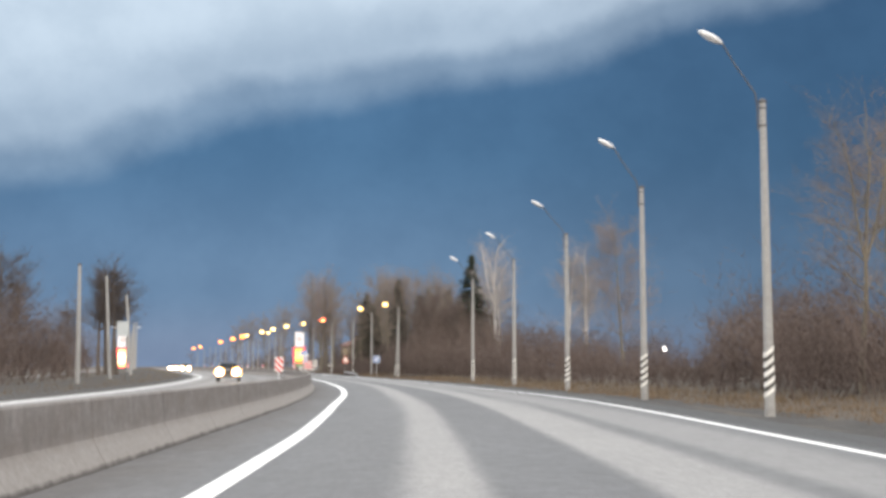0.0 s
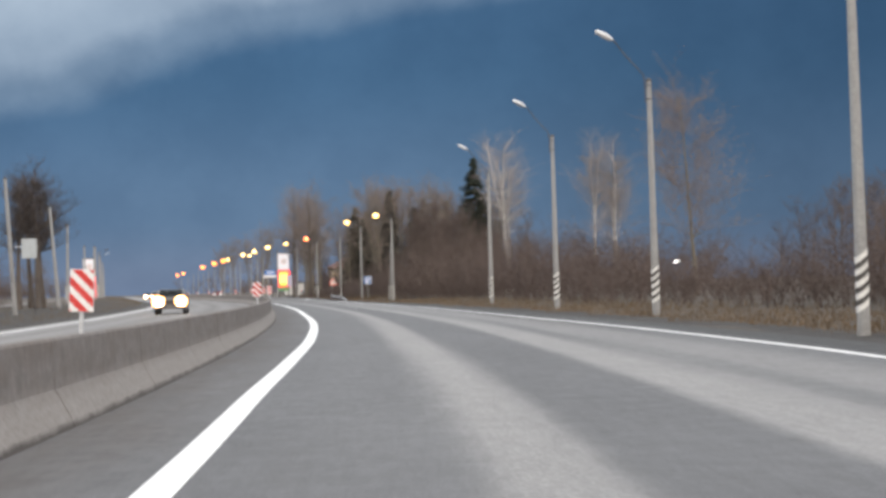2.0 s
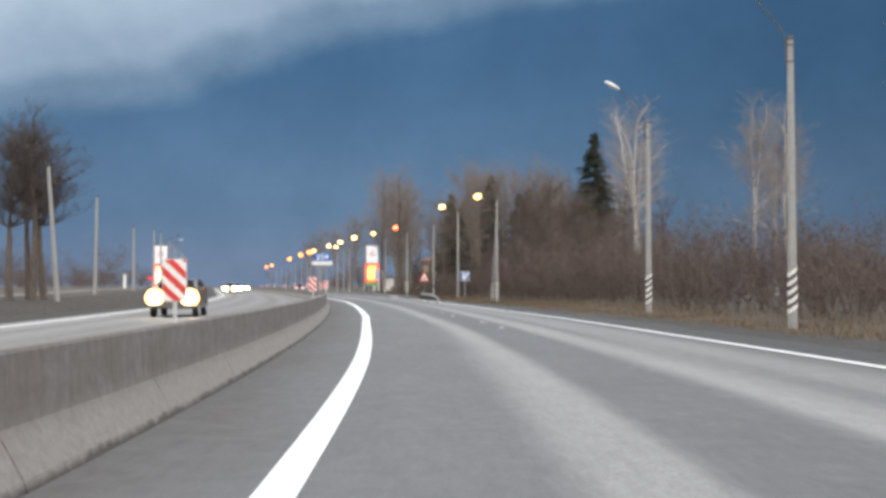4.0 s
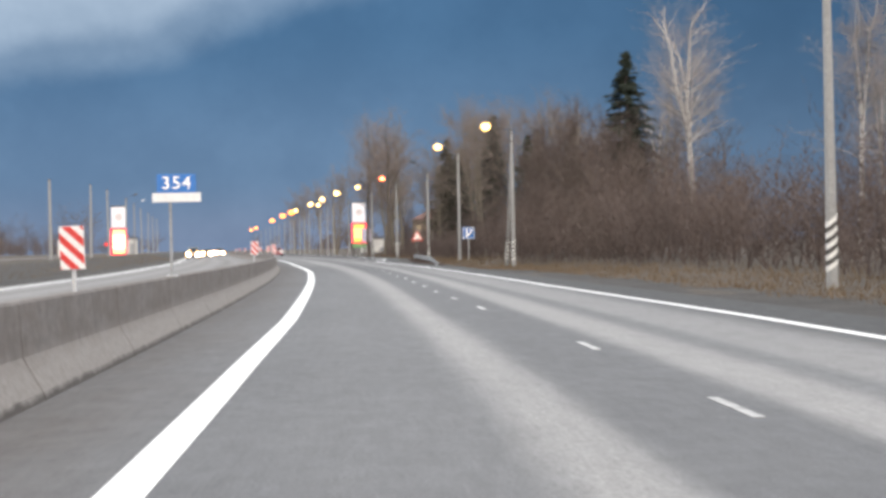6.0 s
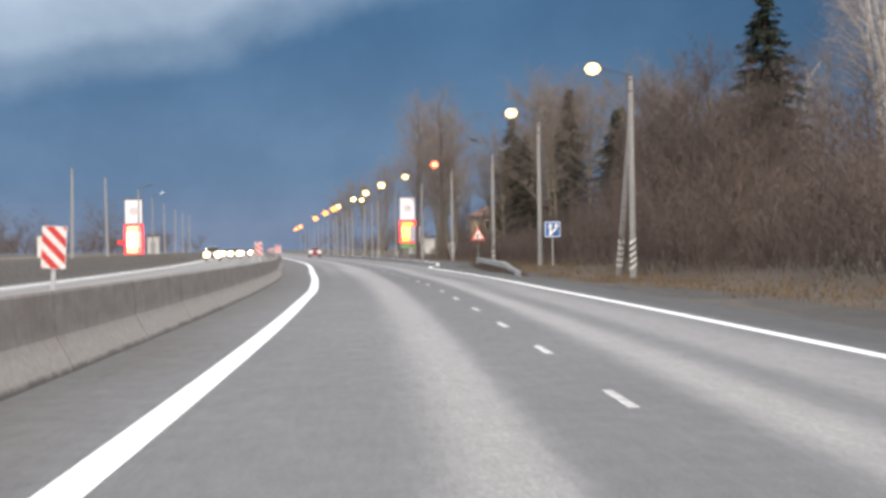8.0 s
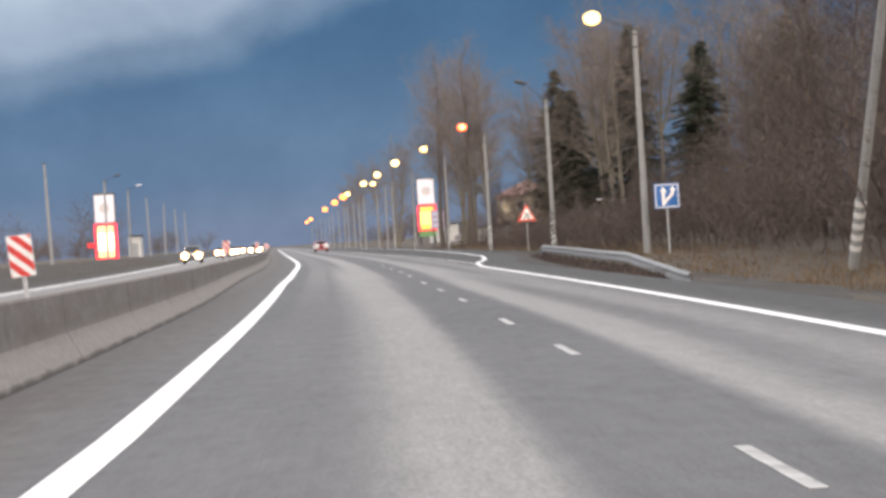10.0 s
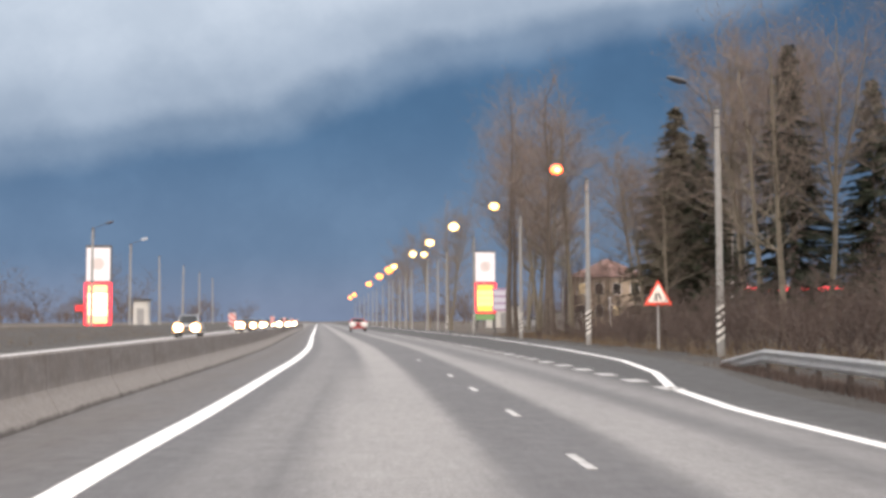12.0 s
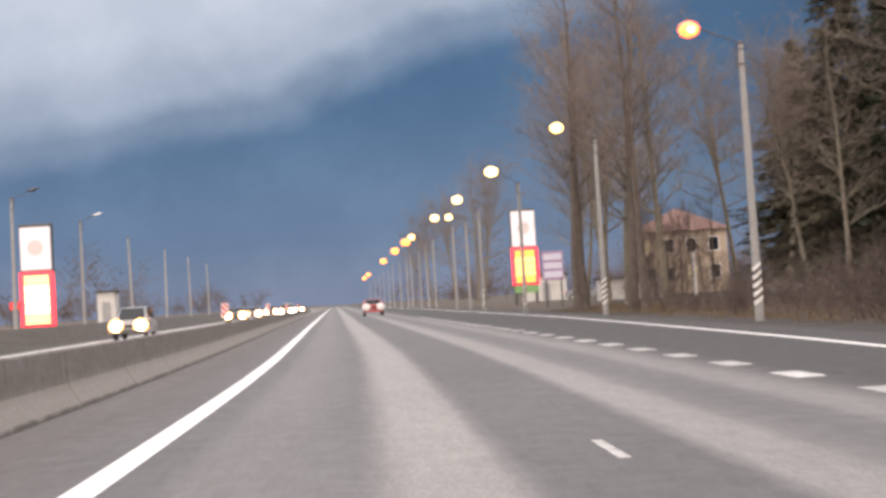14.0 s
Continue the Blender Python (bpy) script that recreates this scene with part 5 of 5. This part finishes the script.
for i in range(15):
    place(tree_e, 155 + 1.15 * i, 20.6 + (i * 31 % 7) * 0.75, i * 67 % 360, 0.74 + (i * 23 % 9) * 0.045)
for s, lat, k in ((260, 24.5, 0.66), (264, 26.8, 0.62), (258, 22.8, 0.6), (261.5, 28.2, 0.7), (266, 24.0, 0.6)):
    place(tree_e, s, lat, s * 47 % 360, k)
for i in range(12):
    place((tree_d, tree_e, tree_d)[i % 3], 177.5 + 1.25 * i, 21.4 + 0.36 * i + (i * 29 % 7) * 0.5, i * 59 % 360, (1.02, 0.88, 0.92)[i % 3] + 0.03 * (i % 4))
for s, lat, k in ((114, 39.2, 0.48), (111, 40.4, 0.60), (115, 41.6, 0.66), (109, 41.8, 0.74), (113, 43.2, 0.72), (110, 44.4, 0.78), (106, 43.6, 0.72), (114, 45.6, 0.80), (108, 46.4, 0.76), (104, 46.0, 0.70), (112, 47.8, 0.78), (116, 49.0, 0.74), (106, 49.0, 0.8)):
    place(tree_e, s, lat, s * 43 % 360, k)
for s, lat, k in ((112, -21.5, 0.62), (120.0, -18.1, 0.98), (118.0, -19.6, 0.95), (121.5, -19.3, 1.0), (60, -21, 0.8), (84, -22, 0.9), (72, -23, 0.75), (100, -24, 0.8)):
    place(tree_c, s, lat, s * 41 % 360, k)
spruce_a = place(spruce(31, 17.3, 4.0), 218.7, 27.6, 0, first=True)
spruce_b = place(spruce(32, 15.6, 4.5), 221.6, 34.0, 0, first=True)
spruce_c = place(spruce(33, 15.0, 4.3, "broad ragged brown-green spruce among bare twigs", NEEDLE_BROWN, 1.2), 228.0, 23.6, 0, first=True)
for s, lat, k, ob in ((171.5, 28.4, 1.10, spruce_b), (181, 32.0, 0.9, spruce_b), (249.0, 30.0, 1.1, spruce_c), (244.0, 27.8, 0.95, spruce_c), (246, 33, 0.9, spruce_a), (226, 24.6, 0.88, spruce_b), (204, 28.0, 0.9, spruce_b), (198, 31.5, 0.85, spruce_a), (190, 29.0, 0.72, spruce_b), (186, 31.5, 0.66, spruce_c)):
    place(ob, s, lat, s * 29 % 360, k)
for s, lat, k, ob in ((218.0, 25.4, 1.0, tree_a), (222.0, 29.2, 1.1, tree_b), (216.0, 28.6, 1.05, tree_b), (224.0, 21.6, 0.62, tree_a), (227.0, 21.2, 0.7, tree_b), (238.0, 24.6, 0.8, tree_b), (213.0, 24.8, 0.95, tree_a), (221.5, 25.8, 1.05, tree_b), (203.0, 31.0, 0.95, tree_b), (197.5, 29.5, 0.85, tree_a), (208.5, 31.5, 1.0, tree_b), (193.0, 30.5, 0.85, tree_a), (262.0, 30.0, 1.05, tree_b), (256.0, 31.5, 1.0, tree_a)):
    place(ob, s, lat, s * 53 % 360, k)

SIZES = (3.6, 4.8, 2.6, 5.6)
bushes = [place(bush(41 + i, h, w, m), s, lat, 0, first=True) for i, (h, w, m, s, lat) in enumerate(((3.6, 4.2, TWIG_BUSH, 92, 17.5), (4.8, 4.8, TWIG_BUSH, 136, 18.5), (2.6, 3.6, TWIG_BUSH, 64, 18.5), (5.6, 5.0, TWIG_BROWN, 150, 20.5)))]
rng = random.Random(5)


def bush_height(s, lat):
    """Tall brush where the walk begins, a low gap slanting back from the road, then tall again."""
    u = s - 2.7 * (lat - 16.7)
    if u < 86:
        return float(np.interp(u, [30, 44, 50, 54, 78, 86], [4.2, 4.4, 4.2, 2.0, 2.1, 2.8]))
    if lat < 22:
        return float(np.interp(s, [80, 110, 128, 142, 172, 180, 200, 212, 225, 260], [2.6, 3.8, 4.5, 5.5, 5.2, 3.4, 3.1, 2.4, 1.6, 1.2]))
    return float(np.interp(s, [84, 110, 135, 145, 172, 180, 200, 215, 260], [2.8, 4.6, 5.2, 6.6, 6.8, 5.0, 4.2, 3.0, 2.0]))


for lat0, a, b, gap in ((16.7, 38, 236, 2.3), (20.4, 36, 238, 3.3)):
    s = a
    while s < b:
        lat = lat0 + rng.uniform(-1.2, 1.2) + (1.0 if s < 60 else 0)
        h = bush_height(s, lat) * rng.uniform(0.6, 1.12)
        k = min(range(4), key=lambda i: abs(SIZES[i] - h) + rng.uniform(0, 1.2))
        place(bushes[k], s, lat, rng.uniform(0, 360), max(0.4, min(1.5, h / SIZES[k])))
        s += gap * rng.uniform(0.7, 1.3)
for lat0, a, b, gap in ((-20.0, 45, 108, 3.6), (-24.0, 40, 130, 4.2)):
    s = a
    while s < b:
        place(bushes[rng.choice((0, 1))], s, lat0 + rng.uniform(-2, 2), rng.uniform(0, 360), rng.uniform(0.75, 1.2))
        s += gap * rng.uniform(0.7, 1.3)


for s, lat, k in ((258, 23.0, 0.6), (262, 24.5, 0.55), (265, 23.5, 0.62), (269, 24.5, 0.6), (272, 27.0, 0.7), (275, 29.5, 0.75), (277, 31.5, 0.7), (274, 33.5, 0.75), (270, 30.5, 0.6), (266, 26.0, 0.55), (279, 35.5, 0.75)):
    place(bushes[0], s, lat, s * 61 % 360, k)


def thicket(name, label, spots, seed):
    """The brush behind the first rows, too dense to tell one plant from the next."""
    kinds = [twig_arrays(sum(bush_twigs(seed + k, 4.0, 4.5, 4, (2, 3, 3, 2)), []), seed + k, 2.6) for k in range(3)]
    r = np.random.RandomState(seed)
    out = []
    for s, lat, h in spots:
        p = rp(s, lat, ground_z(s, lat))
        a, k = r.uniform(0, 6.283), h / 4.0
        c, q = math.cos(a) * k, math.sin(a) * k
        v = kinds[r.randint(3)]
        out.append(v @ np.array([[c, q, 0], [-q, c, 0], [0, 0, k]]) + np.array(p))
    tagged(link_mesh(name, sliver_mesh(name, np.concatenate(out), TWIG_BUSH), None), label, "brush", kind="stuff")


spots = []
for lat0, a, b, gap in ((24.5, 36, 250, 4.0), (30.0, 40, 262, 6.5)):
    s = a
    while s < b:
        lat = lat0 + rng.uniform(-1.6, 1.6)
        spots.append((s, lat, bush_height(s, lat) * rng.uniform(0.65, 1.1)))
        s += gap * rng.uniform(0.7, 1.3)
for _ in range(40):
    lat = rng.uniform(18.5, 27)
    spots.append((2.7 * (lat - 16.7) + rng.uniform(30, 50), lat, rng.uniform(2.8, 4.4)))
for _ in range(16):
    spots.append((rng.uniform(105, 122), rng.uniform(25, 31), rng.uniform(3.2, 4.8)))
thicket("thicket", "dense brown leafless brushwood behind the verge", spots, 61)
spots = [(rng.uniform(60, 520), -rng.uniform(30, 75), rng.uniform(1.6, 3.2)) for _ in range(80)] + [(rng.uniform(120, 330), -rng.uniform(27, 46), rng.uniform(2.0, 3.6)) for _ in range(34)] + [(rng.uniform(300, 620), rng.uniform(24, 60), rng.uniform(2.5, 5)) for _ in range(60)]
thicket("thicket", "low dark brush in the fields along the highway", spots, 71)


def far_woods():
    rng = random.Random(9)
    limbs, twigs = [], []
    grow(rng, Vector((0, 0, 0)), Vector((0, 0, 1)), 7.0, 0.12, 1, limbs, twigs, 0.1, 3, (2, 4, 4, 3), 0.02)
    v = twig_arrays(limbs + twigs, 5) * np.array([1.6, 1.6, 1.0])
    r = np.random.RandomState(9)
    out = []
    for _ in range(220):
        s = r.uniform(330, 1100)
        side = -1 if r.uniform() < 0.55 else 1
        lat = side * (26 + r.uniform(0, 40 + 0.3 * (s - 330))) - (8 if side < 0 else 0)
        a, k = r.uniform(0, 6.283), r.uniform(0.5, 1.35)
        c, q = math.cos(a) * k, math.sin(a) * k
        out.append(v @ np.array([[c, q, 0], [-q, c, 0], [0, 0, k]]) + np.array(rp(s, lat, 0.0)))
    tagged(link_mesh("far_woods", sliver_mesh("far_woods", np.concatenate(out), TWIG_BROWN), None), "far leafless woods along the horizon", "woods", kind="stuff")


far_woods()


def grass():
    r = np.random.RandomState(7)
    n = 60000
    s = r.uniform(25, 260, n)
    side = r.uniform(0, 1, n) < 0.84
    verts, faces = [], []
    for i in range(n):
        if side[i]:
            lat = right_edge(s[i]) + 4.4 + abs(r.normal(0, 3.4)) + 0.5 * math.sin(s[i] * 0.9) * math.sin(s[i] * 0.23)
        else:
            lat = -12.6 - abs(r.normal(0, 3.0))
        if lat > 30:
            continue
        p = rp(s[i], lat, ground_z(s[i], lat) - 0.02)
        h = r.uniform(0.05, 0.2) * (1.6 if r.uniform() < 0.1 else 1.0)
        a = r.uniform(0, 6.283)
        w = 0.02
        dx, dy = math.cos(a), math.sin(a)
        b0 = len(verts)
        verts += [(p.x - dx * w, p.y - dy * w, p.z), (p.x + dx * w, p.y + dy * w, p.z), (p.x + dy * h * r.uniform(-0.6, 0.6), p.y - dx * h * r.uniform(-0.6, 0.6), p.z + h)]
        faces.append((b0, b0 + 1, b0 + 2))
    me = bpy.data.meshes.new("grass")
    me.from_pydata(verts, [], faces)
    g = link_mesh("grass", me, DRY_GRASS)
    tagged(g, "dry yellow-brown grass on the verges", "grass", kind="stuff")



def weeds():
    """Dark dead weeds along the foot of the guard rail."""
    r = np.random.RandomState(17)
    verts = []
    for _ in range(6500):
        q = r.uniform(151, 183.5)
        lat = float(np.interp(q, [139, 150, 160, 170, 178, 184], [8.35, 8.6, 9.3, 10.2, 10.9, 11.8])) + r.normal(0.12, 0.22)
        p = rp(q, lat, ground_z(q, lat) - 0.02)
        h, a, w = r.uniform(0.10, 0.30), r.uniform(0, 6.283), 0.02
        dx, dy = math.cos(a), math.sin(a)
        verts += [(p.x - dx * w, p.y - dy * w, p.z), (p.x + dx * w, p.y + dy * w, p.z), (p.x + dy * h * r.uniform(-0.5, 0.5), p.y - dx * h * r.uniform(-0.5, 0.5), p.z + h)]
    tagged(link_mesh("weeds", sliver_mesh("weeds", np.array(verts), TWIG_BUSH), None), "dark dead weeds under the guard rail", "weeds", kind="stuff")


grass()
weeds()
